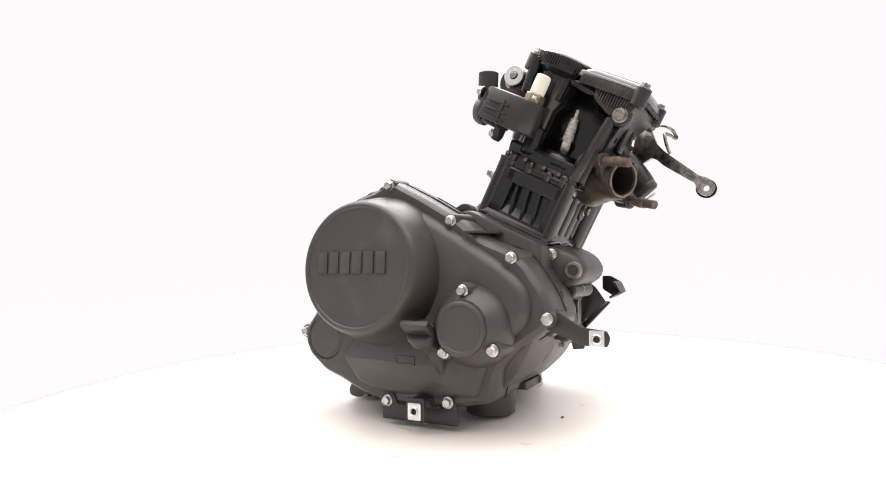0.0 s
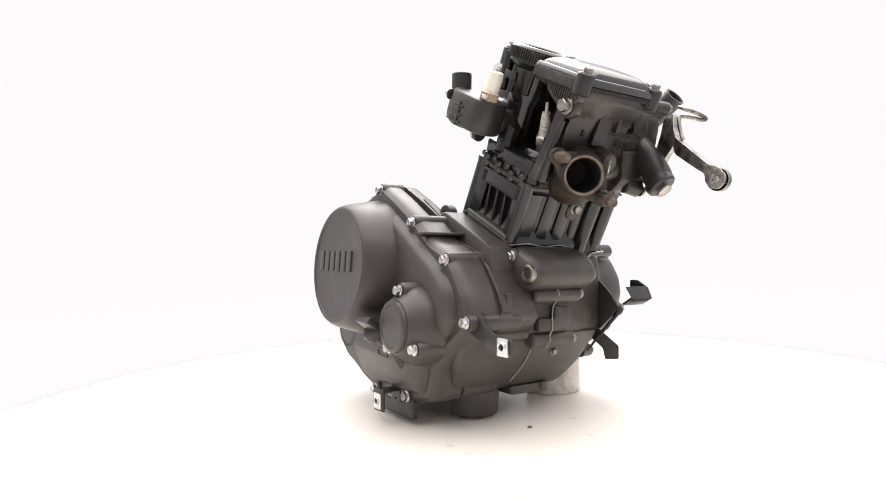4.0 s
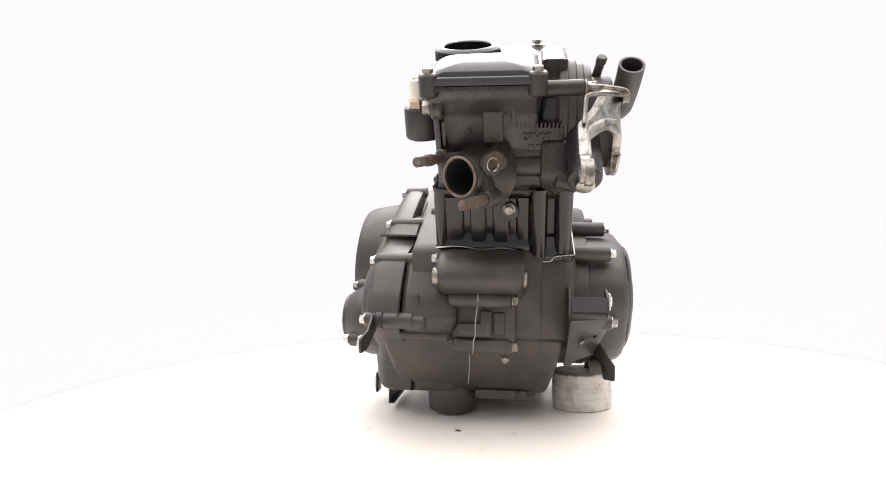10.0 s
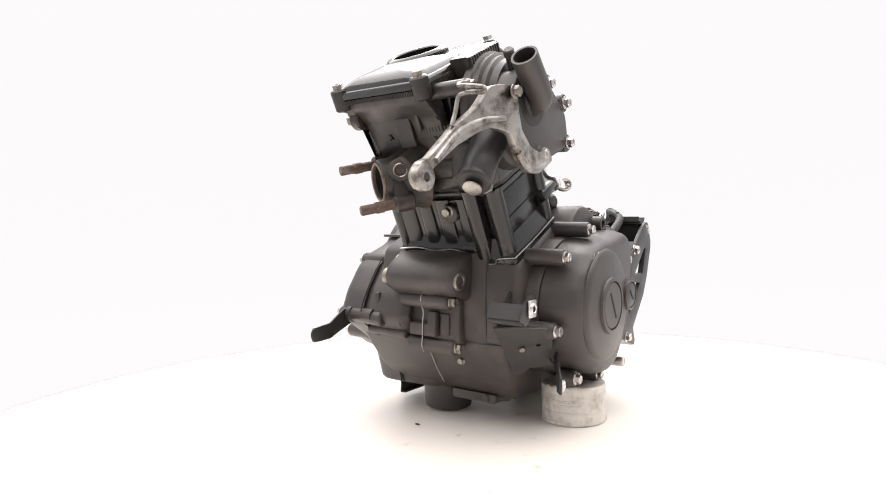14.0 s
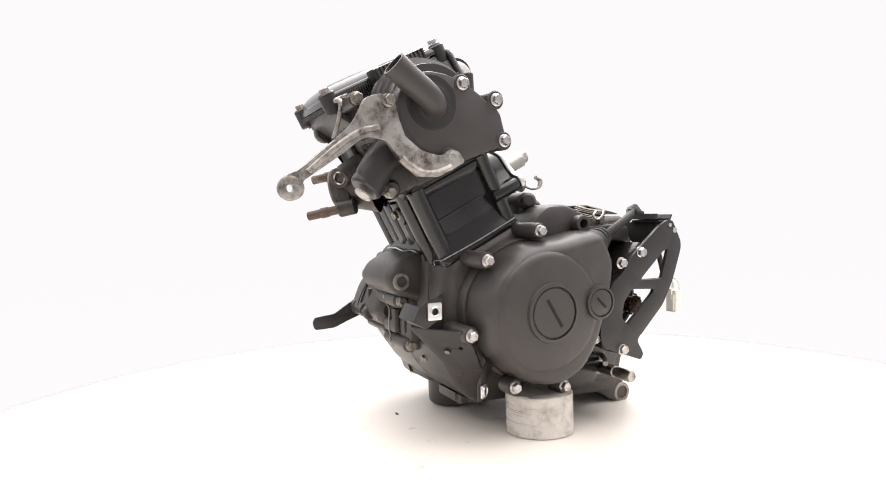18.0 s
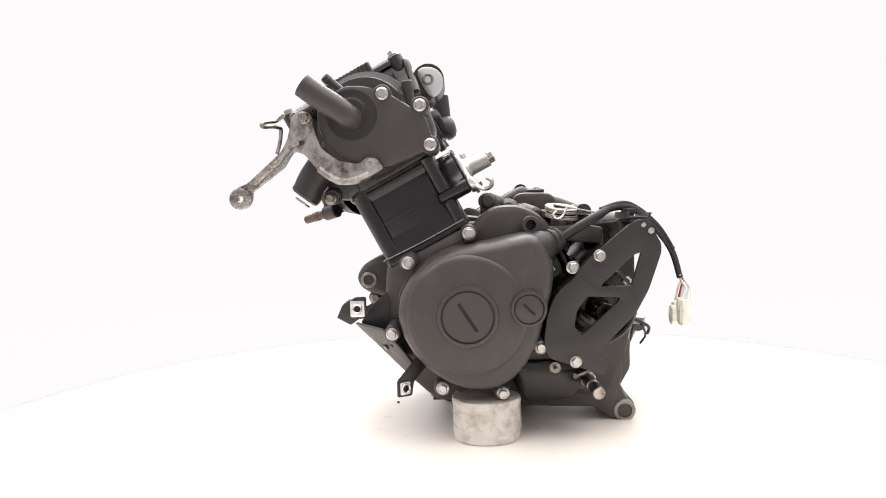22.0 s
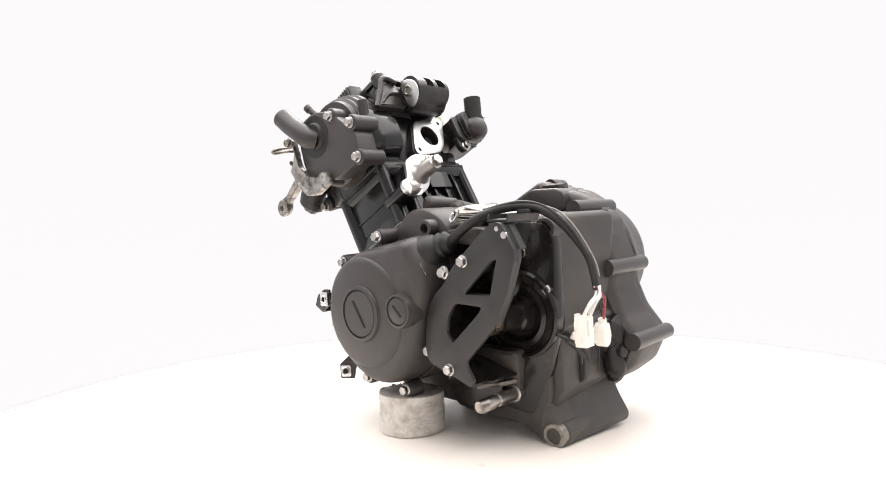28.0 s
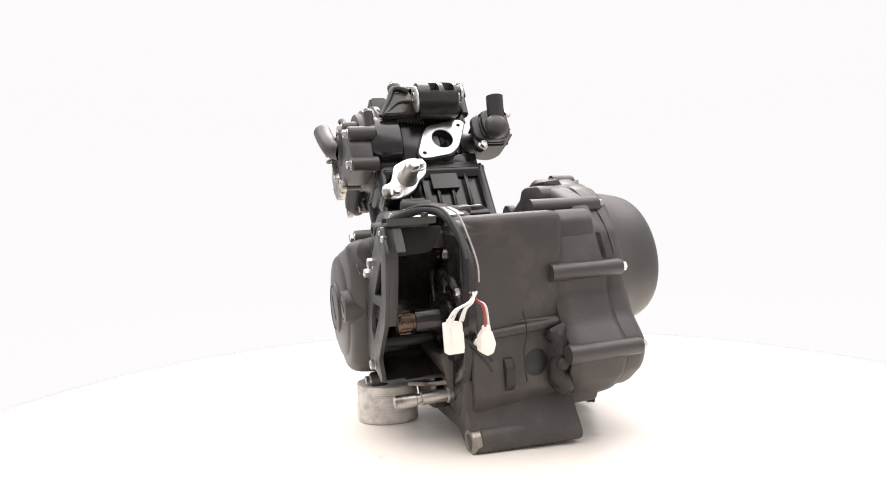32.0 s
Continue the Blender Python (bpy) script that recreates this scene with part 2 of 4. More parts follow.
# crankcase: middle body, sump, rear wall, left half
case = part("crankcase", merge(
    prism("x", [(-98, 203), (-104, 198), (-107, 188), (-108, 150), (-107, 112), (-103, 98), (-95, 84), (-80, 62), (100, 30), (150, 30),
                (168, 60), (168, 225), (158, 236), (100, 238), (20, 236), (-20, 241)], -74, 70, 4, 5),
    # front-left shoulder below the chain tunnel
    loft("x", [(-92, 197), (-104, 186), (-106, 160), (-104, 100), (-84, 84), (20, 80), (20, 236), (-18, 233)], [(60, 0), (92, 0), (98, 2), (103, 7), (106, 14)], 8),
    # cylinder deck
    prism("x", [(-100, 195), (-104, 204), (-33, 241), (-20, 236), (-20, 215)], -48, 62, 2),
    sump(),
), CASE, engine, "charcoal cast alloy crankcase")
def rear_leg():
    """Below the flat wall the casting is hollowed and runs out to the lower mount."""
    bm = loft("x", fillet([(96, 126), (160, 130), (163, 127), (152, 116), (142, 98), (141, 84), (147, 62), (158, 34), (170, 12), (168, 4), (158, 1), (146, 3), (104, 30)], 6), [(-37, 4), (-36, 1), (-33, 0), (73, 0), (76, 1), (77, 4)])
    for q in bm.verts:
        if q.co.y > 110:
            q.co.y += (77 - q.co.x) * 0.11 * min(1.0, (q.co.y - 110) / 30)
    return bm


def rear_plate():
    """Flat wall that leans back a little towards its top."""
    bm = loft("z", [(-32, 177), (-25, 180), (70, 171), (77, 163), (77, 120), (-32, 120)], [(120, 9), (122, 4), (126, 1.4), (131, 0), (224, 0), (230, 1.4), (234, 4), (236.5, 9)], 5)
    for q in bm.verts:
        if q.co.y > 140:
            q.co.y += (q.co.z - 230) * 0.11 * (100 - q.co.x) / 120
    return bm


rear_wall = part("rear_wall", rear_plate(), CASE, engine, "flat rear wall of the crankcase")
part("lower_leg", rear_leg(), CASE, rear_wall)
part("wall_ridge", sweep([(-30, 170, 124), (10, 169, 121), (50, 166, 118), (76, 158, 114)], 5.5, 10), CASE, rear_wall)
part("lower_tube", rod((-24, 160, 15), (70, 158, 14), 14, 3), CASE, rear_wall)
part("mount_tube", pipe((-20, 162, 15), (-36, 162, 15), 12.5, 8, 24, 12), DULL, rear_wall, "bare metal swingarm mount bush")
part("mount_tube", pipe((60, 158, 14), (78, 158, 14), 12.5, 8, 24, 12), DULL, rear_wall, "bare metal swingarm mount bush")
part("mount_tube", merge(pipe((40, 160, 221), (78, 160, 221), 12, 8, 24, 24)), CASE, rear_wall)
bolt(rear_wall, (83, 162, 162), X)

front_mount = part("front_mount", loft("x", [(-98, 202), (-122, 195), (-138, 186), (-146, 172), (-142, 160), (-130, 152), (-114, 148), (-98, 140)], [(-44, 9), (-42, 5), (-38, 1.5), (-30, 0), (40, 0), (47, 1.5), (50, 5), (51.5, 9)], 12, 4), CASE, engine)
part("mount_bush", pipe((-34, -132, 170), (-46, -132, 170), 9.6, 5.8, 24, 10), DULL, front_mount, "bare metal bush")
part("mount_bush", pipe((46, -130, 169), (53, -130, 169), 9.6, 5.8, 24, 6), DULL, front_mount, "bare metal bush")
bolt(front_mount, (-51, -107, 188), (-1, 0, 0))
part("lug", rod((-36, -107, 188), (-45, -107, 188), 9, 1), CASE, front_mount)

# front oil gallery cover between the two crankcase halves
front_cover = part("front_cover", prism("y", fillet([(-26, 156), (36, 156), (42, 146), (42, 98), (36, 88), (-20, 88), (-28, 102), (-28, 146)], 6), -98, -116, 4), CASE, engine)
part("cross_tube", rod((-30, -122, 146), (37, -125, 146), 8.6, 2), CASE, front_cover)
part("cross_tube", rod((-26, -114, 96), (37, -114, 95), 8.6, 2), CASE, front_cover)
part("cast_step", merge(prism("y", fillet([(4, 134), (16, 134), (16, 106), (-20, 106), (-20, 120), (4, 120)], 2), -114, -124, 2), prism("y", fillet(rect(18, 108, 30, 132), 2), -114, -119, 1.5)), CASE, front_cover)
part("side_tube", rod((-78, -120, 123), (-30, -120, 120), 8.5, 2), CASE, front_cover)
part("side_tube", rod((-86, -116, 106), (-30, -114, 104), 6, 2), CASE, front_cover)
part("side_fin", prism("y", [(-68, 150), (-62, 150), (-60, 120), (-70, 120)], -112, -128, 1.5, 2), CASE, front_cover)
bolt(front_cover, (44, -125, 146), X, BOLT_DULL)
bolt(front_cover, (44, -114, 95), X, BOLT_DULL)
bolt(front_cover, (30, -98, 77), (0, -1, 0), BOLT_SMALL)
part("sealant_seam", merge(sweep([(1, -127, 155), (2, -132, 148), (1, -128, 138), (0, -124.6, 132), (-1, -124.8, 120), (-1, -124.8, 108), (-3, -122.6, 101), (-3, -123.2, 95), (-4, -118, 87)], 0.6, 6),
                           sweep([(-9, -99, 83), (-10, -86.4, 64), (-13, -67, 42)], 0.6, 6)), SEAM, front_cover, "thin pale line of sealant")

# round foot under the sump
part("drain_foot", turned((-35, -26, 0), (0, 0, 1), [(0, 1), (26, 1), (29, 3), (30, 12), (31, 36), (32, 92)], 36), CASE, engine)
part("sump_rib", merge(block(-6, -60, 24, 55, 20, 34, 3), rod((40, -60, 30), (62, -40, 30), 5, 1)), CASE, engine)

# ---- left side: generator cover ----
GEN = [(-89, 142), (-85, 163), (-73, 183), (-54, 200), (-34, 209), (-15, 213), (6, 215), (24, 219), (48, 223), (58, 219), (66, 205), (73, 188),
       (70, 162), (62, 137), (56, 114), (45, 92), (31, 75), (14, 65), (-3, 62), (-22, 64), (-41, 72), (-60, 86), (-74, 102), (-84, 120)]
left_half = part("left_crankcase", merge(
    loft("x", inset(GEN, -3), [(58, 8), (66, 2), (80, 0), (119, 0), (121, 1)], 6),
    prism("x", [(-20, 215), (-2, 238), (14, 250), (38, 251), (58, 243), (76, 226), (70, 195), (0, 195)], 40, 122, 7, 8),
    prism("x", [(40, 120), (60, 215), (90, 215), (150, 150), (158, 60), (146, 18), (40, 22), (24, 50)], 52, 78, 3, 6),
), CASE, engine)
# Split from the crankcase and painted darker, as shade under the guard.
part("gearbox_foot", prism("x", [(30, 60), (44, 30), (100, 34), (112, 66), (96, 78), (40, 78)], 70, 94, 4, 8), OIL_SHADE, left_half)
gen = part("generator_cover", loft("x", GEN, [(121.6, 0), (136, 0), (142, 0.6), (152, 1.8), (158, 3.6), (162, 6), (164.6, 9), (166, 13)], 6), PAINT, engine, "charcoal painted round generator cover, scuffed")
part("raised_disc", turned((164.8, -17, 142), X, [(61, 0), (60, 1.6), (57.5, 3.4), (54, 4.6), (31, 6.6), (30, 9.2), (26.5, 9.8), (26, 7.2), (0, 7.2)], 64), PAINT, gen)
crank_cap = part("crank_cap", turned((171, -17, 142), X, [(25, 0), (25, 2.4), (24, 3.2), (0, 3.2)], 40), PAINT, gen, "round slotted crank plug")
# A thin black bar draws the slot; its shade is colour.
part("slot", prism("x", [(-27.5, 155.5), (-24.2, 156.6), (-6.5, 128.4), (-9.8, 127.2)], 173.4, 174.6, 0.2), SOOT_SHADE, crank_cap)
part("plug_boss", turned((150, 43, 148), X, [(20, 0), (18.6, 16), (17.4, 23), (15, 23.6), (14.4, 21), (0, 21)], 36), PAINT, gen)
timing_cap = part("timing_cap", turned((170, 43, 148), X, [(13.8, 0), (13.8, 2.6), (13, 3.2), (0, 3.2)], 32), PAINT, gen, "small slotted timing plug")
# Slot as a black bar, the shade in it painted.
part("slot", prism("x", [(36.6, 152.4), (38.2, 154.4), (49.4, 143.6), (47.8, 141.6)], 172.4, 173.7, 0.2), SOOT_SHADE, timing_cap)
for y, z in ((-76, 195), (-13, 223), (-95, 122), (17, 57), (57, 104), (-45, 64)):
    x0 = 126 if z < 80 else 60
    part("bolt_boss", turned((x0, y, z), X, [(9, 0), (8.6, 142 - x0), (7.8, 143.6 - x0)], 18), PAINT, gen)
    bolt(gen, (150, y, z), X)
for y0, z0, y1, z1 in ((-45, 198, -50, 192), (-38, 198, -30, 200), (-40, 193, -34, 194), (66, 195, 71, 184)):
    part("scuff", sweep([(163.5 if y0 < 0 else 158, y0, z0), (164 if y0 < 0 else 158, (y0 + y1) / 2, (z0 + z1) / 2 + 0.6), (163.5 if y0 < 0 else 156, y1, z1)], 0.5, 6), ALLOY, gen, "bare metal scuff")

# lugs above the generator
part("lug", merge(pipe((60, 9, 256), (84, 9, 256), 9, 4.6, 20, 20), block(60, 2, 236, 82, 18, 252, 3)), CASE, engine)
part("lug", merge(pipe((56, 51, 229), (135, 51, 229), 9.5, 5, 20, 30), rod((56, 51, 229), (120, 51, 229), 10.5, 2)), CASE, engine)
gromm = part("grommet", turned((139, 54, 203), (-0.33, 0.86, 0.36), [(19, 0), (17.6, 10), (15, 16), (12.6, 18), (12.6, 20), (13.8, 21), (13.8, 23), (11.4, 24.4), (11.4, 27), (12.4, 28), (12.2, 30), (8, 33), (6, 36), (0, 36)], 28), RUBBER, engine)

# harness
harness = part("wiring_harness", sweep([(130, 80, 213), (132, 98, 224), (130, 120, 236), (117, 134, 243), (105, 150, 245), (95, 166, 242), (88, 182, 231), (85, 198, 214), (83, 212, 192), (85, 219, 164)], lambda t: 5.2 - 1.9 * t, 12), RUBBER, engine, "black sleeved wiring harness with two white plugs")
part("loose_wire", sweep([(84, 160, 246), (80, 180, 238), (79, 197, 221), (77, 213, 193), (79, 219, 176)], 0.9, 8), SEAM, harness)
part("loose_wire", sweep([(126, 124, 243), (106, 151, 249), (92, 172, 243), (87, 196, 222), (86, 212, 196)], 2.0, 8), RUBBER, harness)
for i, (dx, dy, ex, mat) in enumerate(((-4, 2, 112, WIRE_W), (-2, -2, 106, WIRE_W), (1, 2, 100, WIRE_W), (2, -2, 96, WIRE_W), (3, 1, 76, WIRE_R), (4, -1, 72, WIRE_W))):
    part("wire", sweep([(85 + dx * 0.6, 219 + dy, 168), (85 + (ex - 85) * 0.2, 222 + dy, 160), (85 + (ex - 85) * 0.75, 222 + dy, 154), (ex, 218 + dy, 143 if ex > 90 else 134)], 1.2, 8), mat, harness)
plug_a = part("connector", merge(block(98, 211, 116, 114, 222, 143, 1.4), block(100, 209.4, 119, 112, 212, 138, 0.8), block(102, 221, 126, 110, 224, 140, 0.8), block(97, 213, 119, 99, 220, 134, 0.6), block(103, 208.6, 132, 109, 212, 145, 0.6)), NYLON, harness, "white nylon wiring plug")
plug_b = part("connector", merge(prism("y", [(68, 120), (71, 112), (77, 110), (83, 115), (82, 128), (78, 133), (71, 132)], 211, 223, 1.5, 1.5), rod((74, 217, 128), (75, 217, 137), 4, 1)), NYLON, harness, "small white wiring plug")

# sprocket guard
GUARD = [(60, 116), (63, 136), (68, 151), (77, 164), (90, 174), (97, 184), (105, 193), (122, 207), (148, 228), (158, 232), (165, 231), (178, 207), (178, 198), (165, 161), (151, 136), (112, 98), (122, 82), (118, 75), (98, 83), (64, 94), (60, 105)]
guard = part("sprocket_guard", pierced("x", fillet(GUARD, 5, 3),
    [fillet([(158, 199), (148, 165), (117, 165), (120, 169), (150, 196)], 2, 2), fillet([(104, 156), (137, 154), (134, 149), (97, 116), (90, 126), (93, 142)], 3, 2), circle(160.5, 226, 2.6, 14), circle(168, 220, 3.4, 14)], 147.5, 152, 1.2), PLASTIC, engine, "black plastic sprocket guard with two openings")
part("rear_rim", merge(loft("x", [(165, 231), (178, 207), (178, 198), (165, 161), (151, 136), (148, 137.5), (162, 162), (175, 199), (175, 206), (162.5, 229)], [(150, 0.4), (148, 0), (141, 0), (140, 0.6)]),
    prism("x", [(165, 231), (178, 207), (175.6, 206), (162.6, 229)], 132, 149, 0.5)), PLASTIC, guard)
# Front and lower rims: oily black that also paints in the guard's inner shade.
part("front_rim", merge(prism("x", [(60, 116), (63, 136), (68, 151), (77, 164), (90, 174), (105, 193), (122, 207), (124, 205), (107, 191), (92, 172), (79, 162.4), (70.4, 150), (65.4, 135), (62.6, 116)], 80, 149, 0.5),
    prism("x", [(60, 116), (60, 105), (64, 94), (66, 96), (62.6, 106), (62.6, 116)], 80, 149, 0.5)), OIL_SHADE, guard)
part("lower_rim", merge(prism("x", [(64, 94), (98, 83), (118, 75), (119, 77.6), (99, 85.6), (65, 96.6)], 80, 149, 0.5), prism("x", [(98, 83), (122, 74), (122.6, 76.4), (99, 85.4)], 80, 128, 0.5), rod((110, 121, 76), (82, 122, 75), 2.2, 0.5, 8)), OIL_SHADE, guard)
part("cross_rib", prism("x", [(117, 165), (148, 165), (137, 155), (104, 156)], 141, 148.5, 1), PLASTIC, guard)
part("top_shelf", merge(prism("x", [(148, 229), (165, 229.4), (165, 231.8), (148, 231.4)], 104, 148, 0.6), prism("x", [(150, 226), (150, 230), (164, 230)], 140, 143, 0.4)), PLASTIC, guard)
part("harness_tray", merge(prism("x", [(146, 239), (145, 232.5), (168, 231.5), (171, 238), (168.6, 238), (166.6, 234), (148, 235), (148.4, 239)], 98, 146, 0.5), prism("x", fillet([(150, 235), (164, 234), (165, 242), (151, 243)], 2, 2), 104, 108, 0.6)), PLASTIC, guard)
# Dark under the shelf is shade, put into this panel's colour.
part("inner_panel", prism("y", fillet([(147, 229), (147, 206), (140, 202), (100, 204), (86, 229)], 6), 151, 153, 0.5), SOOT_SHADE, guard, "inner panel, blackened for the shade inside the guard")
part("rivet", turned((151, 160.5, 226), X, [(2.6, 0), (2.4, 1.6), (0, 2)], 14), ZINC, guard)
part("rivet", turned((151, 168, 220), X, [(3.6, 0), (3.2, 1.6), (0, 2)], 14), ZINC, guard)
bolt(guard, (157, 117, 196.5), X)
bolt(guard, (156, 90, 185.5), X)
bolt(guard, (157, 91, 90), X)

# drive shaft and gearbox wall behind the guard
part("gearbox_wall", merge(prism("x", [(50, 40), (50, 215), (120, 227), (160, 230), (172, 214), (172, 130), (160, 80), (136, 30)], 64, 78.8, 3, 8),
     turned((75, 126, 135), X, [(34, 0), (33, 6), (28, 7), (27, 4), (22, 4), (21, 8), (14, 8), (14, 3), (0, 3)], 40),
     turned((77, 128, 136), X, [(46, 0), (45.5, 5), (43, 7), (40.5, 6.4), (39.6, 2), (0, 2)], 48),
     rod((74, 134, 199), (78, 134, 199), 9), rod((74, 92, 60), (86, 92, 60), 10), sweep([(78, 84, 205), (82, 96, 180), (80, 96, 150)], 6, 10), turned((77, 112, 168), X, [(20, 0), (18, 6), (10, 8), (0, 8)], 24)), OIL_SHADE, engine, "oily dark gearbox wall")
# Inner length of the shaft, its shade painted on as black.
part("shaft_collar", turned((76, 126, 135), X, [(17, 0), (17, 14), (13, 15), (12, 40)], 24), OIL_SHADE, engine, "shaft collar, blackened for the shade behind the guard")
shaft = part("output_shaft", turned((76, 126, 135), X, [(11, 20), (11, 38), (9.6, 39), (9.6, 43), (11, 44), (11, 56), (10, 58), (0, 58)], 24), OILY, engine, "oily splined drive shaft")
for k in range(10):
    a = k * math.pi / 5
    part("spline", rod((121, 126 + 11 * math.cos(a), 135 + 11 * math.sin(a)), (132, 126 + 11 * math.cos(a), 135 + 11 * math.sin(a)), 1.7, 0.4, 8), OILY, shaft)
bolt(rear_wall, (82, 134, 199), X, BOLT_DULL)
part("wall_plate", prism("x", [(95, 192), (99, 202), (107, 209), (115, 213), (115, 197), (105, 191)], 80, 82, 0.4), BRIGHT, rear_wall, "bare metal plate edge")
part("strut_plate", merge(prism("x", [(104, 203), (112, 199), (142, 224), (136, 230)], 70, 76, 0.8)), STEEL, rear_wall, "bare metal edge of a plate")
gear_shaft = part("shift_shaft", turned((70, 116, 53), X, [(9, 0), (9, 14), (7, 15), (7, 42), (5.6, 43), (5.6, 47), (7, 48), (7, 68), (5.6, 70), (0, 70)], 24), STEEL, engine, "bare steel gear shift shaft")
part("neutral_switch", merge(rod((74, 78, 70), (96, 78, 70), 7), rod((96, 78, 70), (106, 78, 70), 2.2, 0.4, 10)), DULL, engine)
part("shift_stop", sweep([(78, 122, 68), (98, 112, 66), (118, 96, 66)], 3, 8), DULL, engine)

# clips and rubber hose end on the rear wall
stub = sweep([(-16, 172, 116), (-20, 178, 106), (-19, 180, 92), (-15, 178, 78), (-19, 177, 64), (-23, 172, 54)], lambda t: 9.5 + 2.2 * math.sin(9 * t + 1), 18, 8)
for q in stub.verts:
    q.co += Vector((noise.noise(q.co * 0.16), noise.noise(q.co * 0.13 + Vector((9, 0, 0))), noise.noise(q.co * 0.15 + Vector((0, 9, 0))))) * 2.4
stub_ob = part("breather_stub", stub, RUBBER, engine, "oily black rubber breather stub")
part("stub_flange", turned((6, 158, 86), (0.12, 1, 0.05), [(19, 0), (18, 6), (14, 10), (7, 12), (0, 12.4)], 32), RUBBER, stub_ob)
part("stub_knob", rod((-18, 178, 84), (-14, 192, 84), 6, 2), RUBBER, stub_ob)
clip = part("cable_clip", prism("x", [(150, 92), (170, 94), (176, 84), (174, 66), (168, 60), (152, 64)], 30, 40, 1.5, 3), RUBBER, engine, "black rubber clip on the rear wall")
part("clip_wire", sweep([(22, 184, 140), (21, 188, 120), (24, 184, 100), (20, 178, 70)], 0.9, 6), RUBBER, clip)
part("clip_wire", sweep([(78, 178, 112), (66, 186, 98), (58, 182, 86)], 1.4, 6), RUBBER, clip)
part("clip_wire", sweep([(80, 170, 118), (70, 188, 108), (60, 190, 98)], 1.8, 8), RUBBER, clip)
screw = part("clip_screw", merge(rod((66, 172, 116), (70, 184, 115), 5, 1), rod((58, 176, 114), (70, 178, 112), 3, 0.6)), ZINC, clip, "zinc clamp screw")

# ---- right side: clutch cover ----
RIGHT = [(63, 278), (82, 268), (112, 260), (134, 246), (158, 212), (168, 178), (166, 152), (177, 124), (196, 100), (196, 84), (189, 68), (163, 48), (138, 40), (108, 27), (68, 17),
         (-14, 20), (-62, 30), (-74, 68), (-92, 88), (-124, 110), (-134, 124), (-124, 150), (-105, 178), (-89, 192), (-58, 204), (-18, 234), (20, 256)]
right = part("clutch_cover", merge(loft("x", [(y, min(z, 246)) for y, z in RIGHT if not (10 < y < 70 and z > 240)], [(-74.6, 0), (-92, 0)], 6), loft("x", RIGHT, [(-86, 4), (-88, 1), (-92, 0), (-104, 0), (-110, 2), (-114, 6)], 6)), PAINT, engine, "charcoal painted right crankcase cover")
part("cover_ridge", loft("x", [(60, 250), (20, 240), (-18, 218), (-84, 177), (-108, 154), (-114, 126), (-98, 104), (-60, 92), (60, 92), (120, 120), (120, 220)],
                         [(-108, -2), (-116, 1), (-122, 4), (-126, 10)], 14), PAINT, right)
DRUM_M = Matrix.Translation((-104, 73, 172)) @ Vector((-1, 0, 0)).rotation_difference(Vector((-1, -0.03, 0.07))).to_matrix().to_4x4()
clutch = part("clutch_drum_cover", turned((0, 0, 0), (-1, 0, 0), [(94, -6), (90, 6), (85, 16), (81, 31), (77.5, 46), (74.8, 56), (72.6, 61.4), (70.4, 64.2), (68.4, 64.9), (66.4, 64.4), (65.4, 63.2), (63, 62.8), (0, 62.8)], 80), PAINT, right, "round clutch cover with a raised maker's mark", m=DRUM_M)
# the maker's mark is left as six plain raised bars
for k in range(6):
    y = 45.2 - 15.50 * k
    part("mark_bar", prism("x", [(y - 5.8, -7.0), (y + 5.8, -7.0), (y + 5.8, 17.0), (y - 5.8, 17.0)], -62.2, -64.6, 0.5), PAINT, clutch, "plain raised bar", m=DRUM_M)
seam = [(-75.2, y, z) for y, z in [(20, 257), (-18, 234.6), (-58, 204.6), (-89, 192.8), (-105.6, 178.6), (-124.8, 150), (-134.8, 124), (-124.4, 109.6), (-92, 87.4), (-74.8, 68), (-62.8, 30)]]
part("parting_seam", sweep(seam, 0.7, 6, 4), SOOT_SHADE, right, "dark parting line")
filt = part("oil_filter_cover", loft("x", [(-50 + 42 * math.cos(a), 113 + 42 * math.sin(a)) for a in [k * math.pi / 18 for k in range(36)]],
            [(-112, -3), (-128, -1), (-134, 1), (-138, 2.5), (-143, 6), (-149, 10), (-152, 12), (-152.6, 16)]), PAINT, right, "round oil filter cover")
part("filter_rim", turned((-151, -50, 113), (-1, 0, 0), [(28.5, 0), (28, 4.4), (26, 6), (23.6, 6.2), (22.6, 5.2), (0, 5.2)], 44), PAINT, filt)
for y, z in ((-49, 151), (-82, 92), (-26, 87)):
    part("bolt_boss", turned((-110, y, z), (-1, 0, 0), [(9, 0), (8.5, 33), (7.8, 34.5)], 18), PAINT, filt)
    bolt(filt, (-152, y, z), (-1, 0, 0))
for y, z in ((63, 270), (-18, 226), (-89, 184), (-127, 122), (66, 23), (-14, 28), (203, 95), (146, 51), (138, 240), (176, 173)):
    part("bolt_boss", turned((-20 if y > 130 else -60 if z < 260 else -84, y, z), (-1, 0, 0), [(9.5, 0), (8.6, 78 if y > 130 else 50 if z < 260 else 26), (7.8, 80 if y > 130 else 52 if z < 260 else 28)], 18), PAINT, right)
    bolt(right, (-123 if z < 30 else -106 if y > 130 else -119, y, z), (-1, 0, 0))
part("small_round_cover", turned((-106, 160, 90), (-1, 0, 0), [(31, 0), (30, 5), (27, 8), (24, 8), (23.4, 6.8), (22, 6.8), (21, 8.4), (0, 8.4)], 40), PAINT, right)
lower = part("lower_cover", loft("x", [(112, 96), (134, 70), (106, 38), (70, 30), (-50, 34), (-62, 70), (-52, 100), (60, 108)], [(-100, -3), (-112, 0), (-118, 3), (-121, 8)], 8), PAINT, right)
